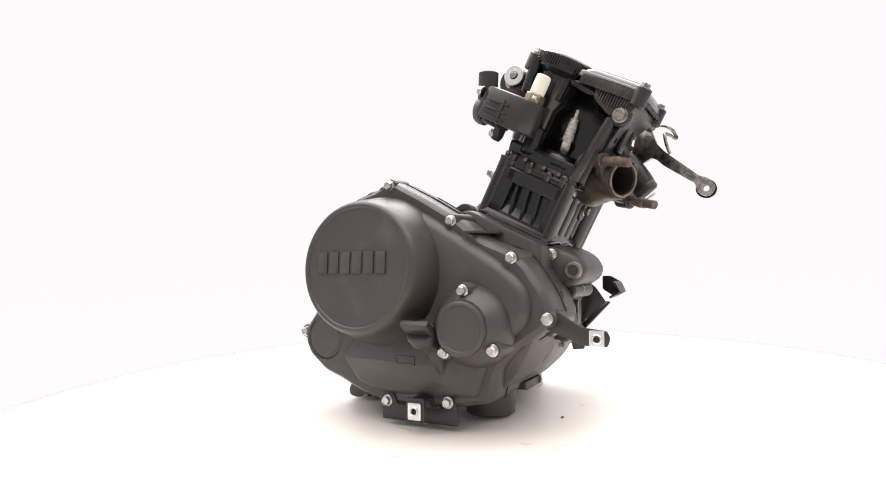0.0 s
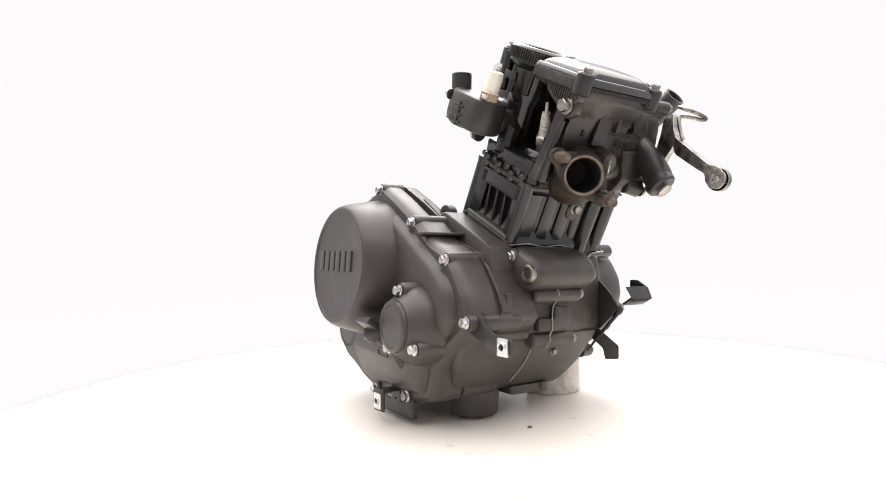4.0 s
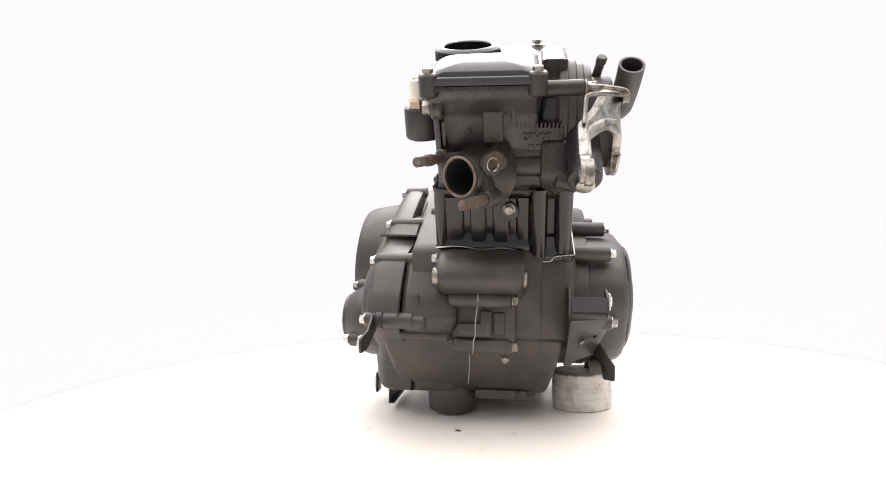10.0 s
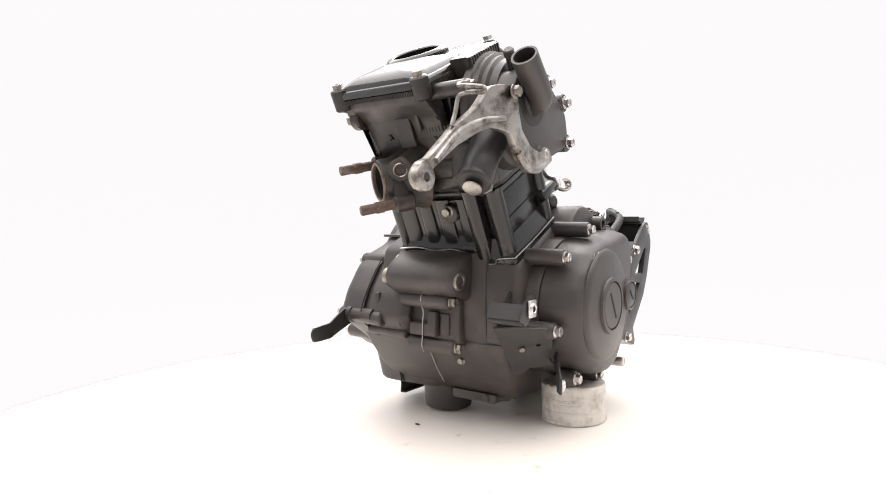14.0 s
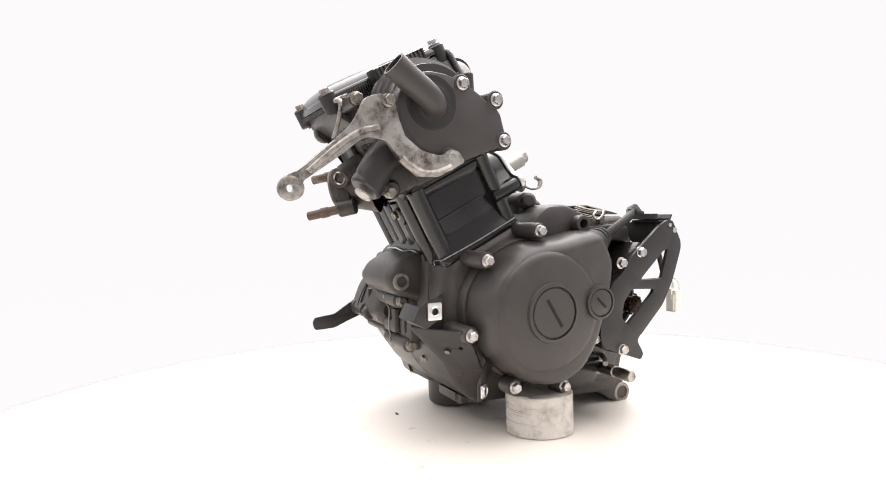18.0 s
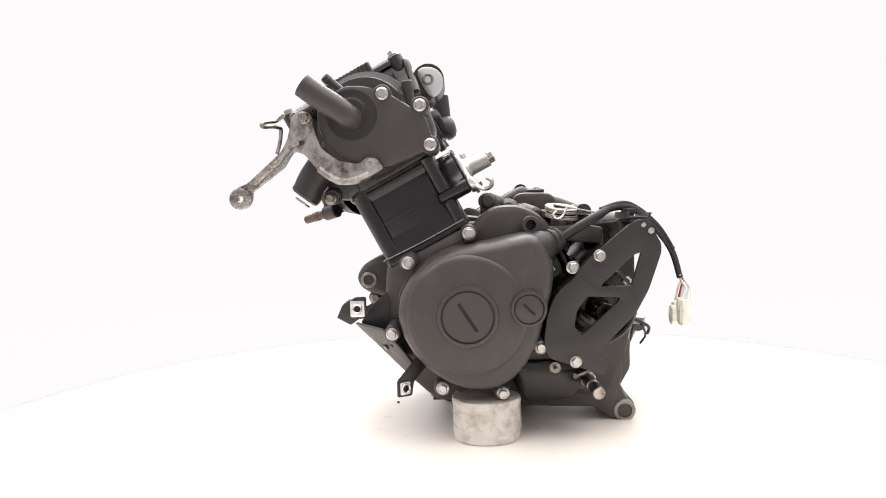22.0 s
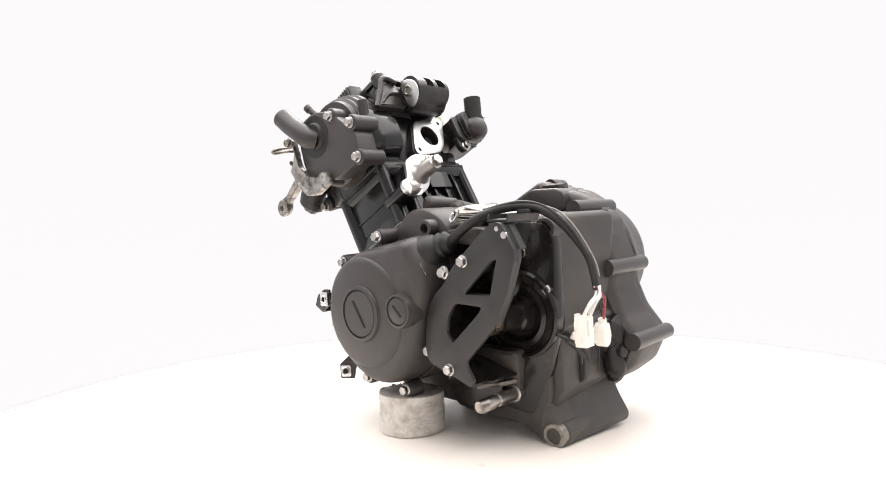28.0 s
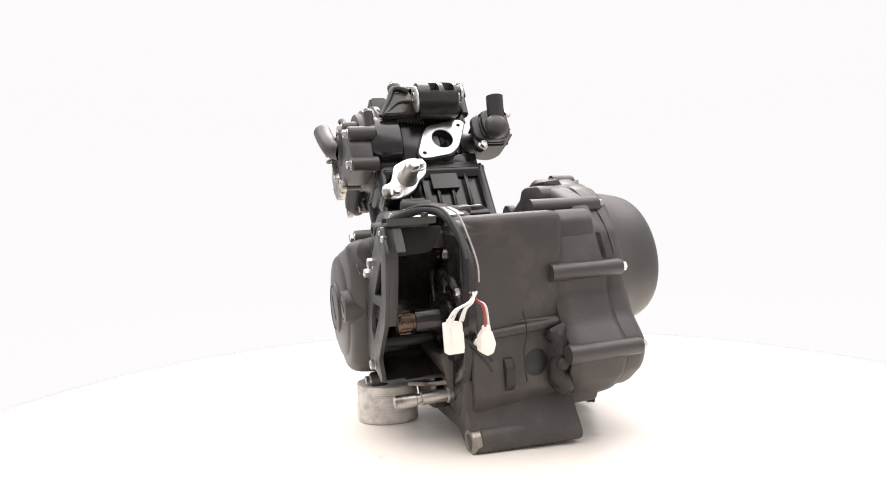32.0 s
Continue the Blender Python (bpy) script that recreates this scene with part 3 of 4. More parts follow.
part("level_mark", merge(block(-120.4, 26, 66, -121.8, 52, 68, 0.3), block(-120.4, 26, 74, -121.8, 52, 76, 0.3), block(-120.4, 26, 66, -121.8, 28, 76, 0.3), block(-120.4, 50, 66, -121.8, 52, 76, 0.3)), PAINT, lower)
part("cover_line", merge(sweep([(-119, 70, 84), (-120, 10, 82), (-119, -20, 74)], 1.2, 6), sweep([(-119, 84, 40), (-120, 20, 40), (-119, -36, 44)], 1.2, 6)), PAINT, lower)
neck = part("oil_filler_neck", merge(sweep([(-112, -8, 56), (-124, -6, 76), (-134, -4, 92), (-146, -3, 102)], lambda t: 6 + 7 * t, 16), rod((-122, -6, 98), (-138, -4, 100), 12)), PAINT, right)
cap = part("oil_filler_cap", merge(turned((-146, -3, 102), (-0.8, 0, 0.6), [(14, 0), (16.5, 2), (16.5, 9), (15, 11), (0, 11)], 28)), PLASTIC, right, "black plastic oil filler cap")
part("cap_wing", merge(block(-4.4, -16.5, -2, 4.4, 16.5, 17, 2.2)), PLASTIC, cap, m=Matrix.Translation((-154, -3, 108)) @ (Vector((-0.8, 0, 0.6)).to_track_quat("Z", "Y").to_matrix().to_4x4()) @ Matrix.Rotation(radians(90), 4, "Z"))

# the cover sits a little askew on the crankcase
right.matrix_basis = Matrix.Translation((-0.090, 0.070, 0)) @ Matrix.Rotation(radians(-2.2), 4, "Z") @ Matrix.Translation((0.090, -0.070, 0))
CASE_RIGHT = [(63, 278), (82, 268), (112, 260), (140, 248), (166, 216), (180, 178), (176, 150), (188, 122), (206, 100), (204, 84), (196, 66), (170, 46), (146, 36)] + RIGHT[13:]
part("right_crankcase", merge(loft("x", fillet([(y, min(z, 238)) for y, z in CASE_RIGHT if not (10 < y < 130 and z > 240)], 6), [(-22, 9), (-27, 3), (-34, 1), (-74, 0.6), (-80, 0.6)]), loft("x", fillet(CASE_RIGHT, 6), [(-58, 9), (-60, 4), (-64, 1), (-74, 0.6), (-80, 0.6)]), prism("x", [(100, 30), (166, 66), (186, 96), (170, 126), (154, 150), (154, 230), (100, 236)], -10, -60, 6, 8)), CASE, engine)
# cover bosses that run back to the crankcase
for y, z in ((63, 268), (-18, 226), (-89, 184), (-127, 122), (-82, 92)):
    part("boss_rib", rod((-112, y, z), (-46 if y < 0 else -84, y, z - 2), 8.4, 2), PAINT, right)
tab = part("cable_tab", pierced("z", fillet([(-128, -38), (-124, -49), (-112, -51), (-70, -62), (-64, -40), (-112, -35)], 4), [circle(-121, -42, 3.2, 16)], 211.5, 214.5, 0.6), CASE, engine)
part("lug", merge(pipe((-56, -9, 237), (-66, -9, 237), 12.5, 6, 24, 9), prism("x", [(-22, 234), (-16, 247), (-6, 250), (4, 246), (10, 232)], -65, -54, 3, 4)), CASE, engine)
bolt(engine, (-64, -11, 239), (-1, 0, 0))
oil_top = part("clutch_lever_box", merge(prism("x", [(42, 246), (52, 264), (60, 267), (96, 266), (106, 258), (106, 238), (46, 234)], -110, -48, 4, 6), rod((-74, 83, 258), (-74, 83, 270), 9, 2), rod((-96, 74, 264), (-112, 74, 264), 7, 2), prism("y", fillet([(-62, 262), (-58, 271), (-78, 273), (-86, 262)], 3), 66, 92, 2)), PAINT, engine)
bolt(oil_top, (-74, 83, 274), (0, 0, 1), BOLT_SMALL)

# small brackets with clip nuts
def clip_nut(parent, p, way, up=(0, 0, 1), s=9):
    m = Matrix.Translation(Vector(p)) @ Vector(way).to_track_quat("X", "Z").to_matrix().to_4x4()
    ob = part("clip_nut", merge(pierced("x", fillet(rect(-s, -s * 1.15, s, s * 1.15), 1.5, 2), [circle(0, 0, 3.6, 16)], 0, 2.2, 0.4), ring((1, 0, 0), X, 5.4, 3.4, 3, 20)), BRIGHT, parent, "zinc clip nut", m=m)
    return ob

foot_bracket = part("lower_bracket", merge(pierced("x", fillet([(74, 2), (76, 28), (60, 32), (54, 20), (28, 18), (24, 34), (8, 34), (4, 18), (-6, 20), (-8, 34), (-20, 34), (-22, 2)], 2), [circle(17, 20, 1.6, 12)], -114.6, -117, 0.5),
    prism("z", [(-110, 70), (-110, -20), (-117, -20), (-117, 70)], 2, 4.2, 0.5, 1)), PLASTIC, engine, "black pressed bracket at the foot of the cover")
part("bracket_tab", merge(prism("x", fillet([(6, 18), (6, 34), (28, 34), (28, 8), (6, 8)], 2), -138, -140.4, 0.5), prism("z", [(-115, 8), (-115, 26), (-140, 26), (-140, 8)], 30, 32.4, 0.5)), PLASTIC, foot_bracket)
clip_nut(foot_bracket, (-140.6, 17, 20), (-1, 0, 0), s=8)
fr = part("front_bracket", merge(prism("x", [(-118, 130), (-136, 128), (-158, 114), (-184, 111), (-187, 104), (-184, 95), (-158, 96), (-142, 103), (-118, 112)], -109, -111.6, 0.6, 3),
    rod((-100, -127, 122), (-108, -127, 122), 10, 1)), PLASTIC, engine, "black strip bracket at the front")
clip_nut(fr, (-111.8, -174, 103), (-1, 0, 0), s=7.5)
PLATE_U = Vector((44, 37, -1)).normalized()
PLATE_N = PLATE_U.cross(Vector((-3, 52, -55))).normalized()
PLATE_M = Matrix.Translation((97, -140, 127)) @ Matrix((PLATE_U, PLATE_N.cross(PLATE_U), PLATE_N)).transposed().to_4x4()
left_br = part("left_bracket", merge(
    prism("x", fillet([(-134, 127), (-122, 145), (-97, 166), (-84, 160), (-84, 118), (-104, 100)], 2, 2), 96, 98.4, 0.5),
    prism("x", [(-153, 139), (-139, 131), (-138, 133.2), (-151, 141.4)], 98, 134, 0.5), prism("x", [(-153, 139), (-151, 141.4), (-143, 153), (-146, 153)], 98, 134, 0.5)), PLASTIC, engine, "black pressed bracket with folded flanges")
part("bracket_plate", pierced("z", fillet([(0, 0), (56, 0), (64, 20), (66, 56), (46, 60), (42, 70), (32, 69)], 2, 2), [circle(34, 30, 3.6, 16), circle(50, 24, 2.4, 12)], -1.2, 1.2, 0.4), PLASTIC, left_br, m=PLATE_M)
part("bracket_screw", turned((34, 30, -3), (0, 0, 1), [(3, 0), (3, 1.6), (0, 2)], 12), DULL, left_br, m=PLATE_M)
part("bracket_face", prism("x", fillet([(-153, 139), (-139, 131), (-122, 142), (-122, 160), (-133, 160), (-147, 152)], 2, 2), 132, 134.4, 0.4), PLASTIC, left_br)
clip_nut(left_br, (135, -131, 148), X, s=7.4)
TONGUE = Matrix.Translation((145, -84, 66)) @ Matrix.Rotation(radians(36), 4, "Z")
part("bracket_tongue", merge(prism("x", [(-8, -9), (9, -10), (12, 4), (30, 20), (18, 30), (-8, 8)], -2.6, -0.2, 0.6, 2)), PLASTIC, left_br, m=TONGUE)
clip_nut(left_br, (145.2, -84, 66), (0.81, 0.59, 0), s=5.8)

# ---- cylinder: (x, along the deck, up the bore) ----
cyl = part("cylinder", merge(
    prism("x", [(4, 212), (4, 292), (90, 292), (90, 212)], -38, 60, 3, 4),
    prism("x", [(7, 214), (7, 292), (88, 292), (88, 214)], 58, 94, 3, 4),
), GLOSS, engine, "gloss black cylinder block with cooling webs", m=LEAN)
part("head_flange", loft("z", fillet(rect(-43, 0, 97, 97), 8), [(282, 4), (288, 1), (291, 0), (293.4, 0), (294, 0.6)]), GLOSS, cyl, m=LEAN)
part("base_flange", loft("z", fillet(rect(-48, -3, 62, 96), 10), [(222, 0.6), (223, 0), (227, 0), (231, 2), (238, 6), (246, 9)]), GLOSS, cyl, m=LEAN)
part("base_flange", loft("z", fillet(rect(54, -5, 102, 92), 8), [(211, 0.6), (212, 0), (216, 0), (220, 2), (228, 5), (238, 8)]), GLOSS, cyl, m=LEAN)
for x, v, r in ((-40, 5, 7), (-40, 90, 7), (64, 2, 9.5), (90, 5, 9.5), (95, 88, 7.5), (70, 90, 7)):
    part("stud_tube", turned((x, v, 214), (0, 0, 1), [(r + 1, 0), (r, 8), (r, 76), (r + 1, 82)], 18), GLOSS, cyl, m=LEAN)
for v in (29, 44, 59):
    part("web", prism("x", [(v - 4.5, 234), (v - 0.5, 234), (v + 5, 272), (v + 1.5, 272)], -36, -44, 1.2, 1), GLOSS, cyl, m=LEAN)
part("web_panel", merge(block(-45, 8, 271, -34, 80, 288, 2), block(-45, 4, 228, -34, 18, 288, 3), block(-45, 68, 228, -34, 92, 288, 3), block(-45, 8, 228, -34, 80, 236, 2)), GLOSS, cyl, m=LEAN)
for x0, x1, v in ((-40, -15, 1), (-9, 9, 0), (15, 34, 0), (40, 56, 1)):
    part("web", loft("z", fillet(rect(x0, v, x1, 14), 5, 4), [(218, 0), (284, 0)]), GLOSS, cyl, m=LEAN)
for a in ((10, 255.6, 80, 257.8),):
    part("rib", block(92, a[0], a[1], 95.6, a[2], a[3], 0.8), GLOSS, cyl, m=LEAN)
for x in (-16, 6, 26, 44):
    part("web", prism("y", [(x - 2.4, 228), (x + 2.4, 228), (x + 2.4, 284), (x - 2.4, 284)], 86, 96, 1.2, 1), GLOSS, cyl, m=LEAN)
part("cast_plate", block(-4, 90, 262, 34, 99, 284, 2), GLOSS, cyl, m=LEAN)
part("base_gasket", merge(sweep([lean(-47, -4.2, 227), lean(-22, -4.6, 229.4), lean(2, -4.6, 226), lean(28, -4.6, 228), lean(46, -4.6, 223), lean(52, -6, 214), lean(76, -6.4, 213), lean(83, -6.4, 219), lean(102, -6, 221)], 0.8, 6),
                          sweep([lean(103, -5, 221), lean(103, 40, 219), lean(103, 92, 219)], 0.8, 6)), ZINC, cyl, "thin metal gasket edge")
bolt(cyl, (33, -131, 240), lean_way(0, -1, 0.1), BOLT_DULL, "rusty drain bolt")
part("drain_boss", turned((33, -110, 244), lean_way(0, -1, 0.1), [(11, 0), (10, 14), (8, 15)], 20), CASE, cyl)

# ---- cylinder head ----
head = part("cylinder_head", merge(
    prism("x", [(0, 294), (-6, 330), (-12, 376), (-26, 398), (-26, 409), (4, 409), (2, 294)], -34, 62, 5, 5),      # front wall
    loft("z", fillet(rect(-42, 0, 97, 96), 8), [(294.6, 0.6), (295, 0), (299, 0), (303, 2), (308, 4)]),
), HEAD, engine, "black cylinder head stained by heat", m=LEAN)
part("head_body", merge(
    prism("x", [(8, 294), (8, 409), (112, 409), (112, 398), (102, 386), (98, 330), (92, 294)], 6, 66, 4, 5),            # chain side
    prism("x", [(8, 294), (8, 318), (96, 318), (92, 294)], -40, 10, 3, 5),                                        # combustion deck
    prism("x", [(70, 312), (70, 409), (112, 409), (112, 398), (100, 384), (86, 312)], -30, 8, 4, 6),                  # rear wall
    prism("x", [(6, 296), (0, 330), (10, 392), (98, 392), (104, 330), (92, 296)], 60, 98, 5, 6),                   # chain tunnel
    rod((-32, 70, 306), (-28, 74, 340), 12, 3), block(-40, 16, 306, -8, 40, 312, 2),
), GLOSS, head, "gloss black body of the head", m=LEAN)
part("head_pillar", merge(rod((-34, 6, 300), (-35, -4, 380), 6.5, 2)), HEAD, head, m=LEAN)
bolt(head, (-50, -186, 337), (-1, 0, 0), BOLT_BIG, "dull mounting bolt")
part("rib_skirt", prism("x", fillet([(-26, 409), (-22, 388), (0, 380), (24, 392), (26, 409)], 4), -30, -42, 2), HEAD, head, m=LEAN)
part("collar_ribs", merge(*[rod((-13 + 34.2 * math.cos(a), 80 + 34.2 * math.sin(a), 411), (-13 + 34.2 * math.cos(a), 80 + 34.2 * math.sin(a), 422), 0.9, 0.2, 6) for a in [k * math.pi / 36 for k in range(72)]]), HEAD, head, m=LEAN)
part("well_wall", merge(turned((4, 42, 312), (0, 0, 1), [(34, 0), (30, 8), (26, 12)], 28), rod((-30, 0, 300), (-32, -4, 372), 7, 2),
     prism("x", fillet([(20, 406), (16, 396), (38, 394), (58, 398), (62, 406)], 4), -34, -24, 3)), GLOSS, head, "gloss black wall round the plug", m=LEAN)
for k in range(17):
    v = -25 + 3.1 * k
    part("skirt_rib", block(-44.2, v, 388 + 0.028 * (v - 2) ** 2 * (1 if v > 0 else 0.4), -41, v + 1.5, 409, 0.4), HEAD, head, m=LEAN)
for v, w in ((14, 303), (33, 300), (58, 302), (82, 304)):
    part("joint_boss", merge(rod((-40, v, 288), (-43, v, w), 5.5, 1.5), rod((-40, v + 7, 300), (-45, v + 8, 301), 3, 0.8, 10)), GLOSS, head, m=LEAN)
part("pivot_boss", rod((-30, -13, 385), (-41, -13, 385), 12, 2), HEAD, head, m=LEAN)
OUT = Vector((-0.53, -0.82, 0.19)).normalized()
PORT_M = LEAN @ Matrix.Translation((-14, -40, 324)) @ OUT.to_track_quat("Z", "Y").to_matrix().to_4x4()
port = part("exhaust_port", turned((0, 0, -46), (0, 0, 1), [(36, 0), (29, 18), (24, 30), (23, 42), (21.6, 44.4), (19, 44.4), (18, 43)], 40, closed=False), SCORCH, head, "heat-stained exhaust port", m=PORT_M)
part("port_ring", ring((0, 0, -3), (0, 0, 1), 20.4, 17.8, 4.0, 40), BURNT, port, "burnt bare metal ring", m=PORT_M)
part("port_bore", turned((0, 0, 0), (0, 0, -1), [(18, -0.4), (17.6, 14), (16.6, 30), (12, 40), (0, 43)], 36, closed=False), SOOT_SHADE, port, m=PORT_M)
tips = [PORT_M.inverted() @ Vector(p) for p in ((-54, -197, 283), (-8, -215, 241))]
part("port_flange", pierced("z", fillet([(tips[0].x * 1.28, tips[0].y * 1.28)] + [(24 * math.cos(a), 24 * math.sin(a)) for a in [math.atan2(tips[0].y, tips[0].x) + radians(d) for d in (55, 90, 125)]]
     + [(tips[1].x * 1.3, tips[1].y * 1.3)] + [(24 * math.cos(a), 24 * math.sin(a)) for a in [math.atan2(tips[1].y, tips[1].x) + radians(d) for d in (55, 90, 125)]], 10, 4), [circle(0, 0, 18.5, 28)], -22, -8, 2), SCORCH, port, m=PORT_M)
for k, q in enumerate(tips):
    p = Vector((q.x, q.y, -26))
    part("stud_boss", rod(p, Vector((q.x, q.y, -6)), 9, 1.5, 18), SCORCH, port, m=PORT_M)
    part("stud", merge(rod(p, q, 5, 0.8, 16), rod(Vector((q.x, q.y, q.z - 24)), Vector((q.x, q.y, q.z - 15)), 5.8, 0.6, 16)), RUST, port, "rusty exhaust stud", m=PORT_M)
BUNG_M = LEAN @ Matrix.Translation((19, -39, 336)) @ Vector((0.6, -0.78, 0.15)).to_track_quat("Z", "Y").to_matrix().to_4x4()
part("sensor_bung", merge(pipe((0, 0, -6), (0, 0, 0), 11.5, 6.4, 28, 5), prism("z", fillet(circle(0, 0, 13, 6), 3), -6, -2.4, 1)), SCORCH, head, m=BUNG_M)
part("bung_neck", rod((25, -6, 341), (20.5, -35, 336.6), 11.4, 2), SCORCH, head, m=LEAN)
part("bung_face", ring((0, 0, -0.6), (0, 0, 1), 7.4, 5.8, 1.2, 28), STEEL, head, "machined bung face", m=BUNG_M)
part("bung_thread", turned((0, 0, 0), (0, 0, -1), [(6.2, 0), (6.0, 4.4), (0, 4.8)], 24, closed=False), ZINC, head, "bright thread", m=BUNG_M)
def letters(text, size, m, parent, mat, deep=0.7):
    """Raised cast letters."""
    cu = bpy.data.curves.new("letters", "FONT")
    cu.body, cu.size, cu.extrude, cu.align_x, cu.align_y = text, size, deep, "CENTER", "CENTER"
    tmp = bpy.data.objects.new("letters", cu)
    scene.collection.objects.link(tmp)
    me = bpy.data.meshes.new_from_object(tmp.evaluated_get(bpy.context.evaluated_depsgraph_get()))
    bpy.data.objects.remove(tmp)
    me.transform(Matrix.Scale(MM, 4) @ m)
    me.materials.clear()
    me.materials.append(mat)
    ob = new("cast_letters", me)
    ob.parent = parent
    return ob


part("mark_plate", merge(block(28, -4, 350, 86, -8.4, 362, 0.8), block(36, -4, 338, 86, -7.6, 349.4, 0.8)), HEAD, head, m=LEAN)
FRONT = Matrix.Rotation(radians(97.4), 4, "X")
letters("2PV00", 10.5, LEAN @ Matrix.Translation((60.5, -9.9, 353.6)) @ FRONT, head, HEAD)
letters("B", 9, LEAN @ Matrix.Translation((-5, -10.7, 360)) @ FRONT, head, HEAD)
for k in range(14):
    part("mark_tooth", block(33 + 3.8 * k, -4, 362.4, 35 + 3.8 * k, -11.4, 367.6, 0.4), HEAD, head, m=LEAN)
for k in range(3):
    part("mark_bar", block(52 + 8 * k, -7, 342, 57.6 + 8 * k, -8.8, 345, 0.4), HEAD, head, m=LEAN)
part("mark_bar", block(52, -8, 374, 60, -13, 377, 0.4), HEAD, head, m=LEAN)
part("front_post", block(36, -6, 366, 40, -16, 394, 1), HEAD, head, m=LEAN)
part("front_web", block(8, -10, 350, 28, -15, 380, 2), HEAD, head, m=LEAN)
part("water_elbow", merge(sweep([lean(104, 8, 350), lean(105, -14, 342), lean(106, -32, 332.6), lean(106, -43, 324)], lambda t: 17 - 1.4 * t, 24), turned(lean(104.4, -38, 327), (0.1, -0.62, -0.78), [(16, 0), (16.8, 4), (16.2, 9), (14, 11), (0, 11)], 28),
    rod(lean(80, -16, 312), lean(101, -21, 309), 9.5, 2)), PLASTIC, head, "black water elbow")
part("elbow_boss", prism("x", fillet([(-24, 318), (-14, 299), (14, 299), (20, 352), (-10, 350)], 7), 64, 97, 4), HEAD, head, m=LEAN)
part("port_apron", merge(loft("y", fillet([(14, 300), (40, 296), (58, 300), (72, 296), (80, 288), (90, 296), (98, 300), (98, 326), (84, 342), (30, 344)], 5), [(8, 0), (-4, 0), (-7, 2), (-9, 6)]), rod((28, -2, 322), (92, -6, 324), 12, 4)), HEAD, head, m=LEAN)
part("elbow_plug", turned((105.4, -190, 261.6), (0.1, -0.62, -0.78), [(9, 0), (9, 1.4), (8, 2), (0, 2)], 28), ALLOY, head, "bare alloy blanking plug")
bolt(head, (107, -161, 264), X, BOLT_DULL)
part("joint_lip", merge(sweep([lean(-46, 0, 294.5), lean(-46, 90, 294.5)], 1, 6, 1), sweep([lean(-44, -4, 294.5), lean(98, -4, 294.5)], 1, 6, 1)), HEAD, head)

# spark plug in its well
plug = part("spark_plug", turned(lean(-2, 42, 324), lean_way(-0.29, 0, 0.957), [(8, 0), (8, 6), (9.6, 7), (9.6, 16), (7.6, 18)], 6), STEEL, engine, "worn white spark plug")
part("insulator", turned(lean(-6.6, 42, 340), lean_way(-0.29, 0, 0.957), [(6.6, 0), (6.4, 6), (5.6, 7), (6.2, 9), (5.4, 11), (6, 13), (5.2, 15), (5.8, 17), (5, 19), (5.4, 21), (4.6, 23), (4.6, 27), (2, 27), (1.6, 38), (0, 38)], 20), CERAMIC, plug)

# plug tower and camshaft cover
tower = part("cam_tower", merge(turned((-13, 80, 318), (0, 0, 1), [(16, 0), (17, 46), (25, 58), (27, 84), (33, 90), (34, 105), (32, 107), (27, 108), (25.5, 107), (25, 70), (0, 69)], 44), rod((-33, 104, 372), (-33, 108, 416), 7, 2), rod((-38, 84, 374), (-38, 84, 404), 4, 1), rod((-30, 66, 376), (-30, 64, 406), 5, 1), block(-42, 78, 386, -32, 98, 396, 2)), GLOSS, head, m=LEAN)
def dome(poly, h0, h1, n=12, power=0.62):
    """A pillow over an outline."""
    cx, cy = sum(p[0] for p in poly) / len(poly), sum(p[1] for p in poly) / len(poly)
    bm = bmesh.new()
    rings = []
    for k in range(n):
        t = k / n * math.pi / 2
        f, h = math.cos(t) ** power, h0 + (h1 - h0) * math.sin(t)
        rings.append([bm.verts.new((cx + (x - cx) * f, cy + (y - cy) * f, h)) for x, y in poly])
    for r, q in zip(rings, rings[1:]):
        for i in range(len(r)):
            j = (i + 1) % len(r)
            bm.faces.new((r[i], r[j], q[j], q[i]))
    top = bm.verts.new((cx, cy, h1))
    for i in range(len(poly)):
        bm.faces.new((rings[-1][i], rings[-1][(i + 1) % len(poly)], top))
    bm.faces.new(rings[0])
    bmesh.ops.recalc_face_normals(bm, faces=bm.faces)
    return bm


cover = part("camshaft_cover", merge(
    loft("z", fillet([(-46, -30), (66, -30), (68, 60), (66, 116), (20, 116), (14, 66), (-10, 54), (-46, 52)], 9), [(409.5, 0), (414, 0), (416, 1.2), (417, 3)]),
    dome(fillet([(-36, -27), (56, -27), (62, -14), (62, 58), (-42, 50), (-42, -14)], 14, 6), 415, 428, 12, 0.8),
    loft("z", fillet(rect(16, 50, 62, 112), 10), [(416, 0), (418, 1), (419.4, 4), (420, 9)]),
), SHINY, engine, "black camshaft cover with a shiny dusty top", m=LEAN)
for x, v in ((-41, -24), (60, -24), (-31, 111), (60, 111)):
    part("cover_boss", rod((x, v, 398), (x, v, 418 if v > 0 else 420), 9, 1.5), HEAD, cover, m=LEAN)
    bolt(cover, lean(x, v, 425), lean_way(0, 0, 1), BOLT if v > 0 else BOLT_DULL)
part("cover_teeth", merge(*[block(-42 + 2 * k, -30.9, 404, -40.8 + 2 * k, -29, 408.6, 0.3) for k in range(52)], *[block(-47.6, -20 + 2.8 * k, 402, -45, -22.6 + 2.8 * k, 412, 0.3) for k in range(24)],
                          *[block(65, -20 + 2.8 * k, 402, 68.4, -18.6 + 2.8 * k, 412, 0.3) for k in range(40)]), HEAD, cover, m=LEAN)
box = part("ridged_box", block(64, 22, 384, 88, 84, 421, 4), HEAD, cover, m=LEAN)
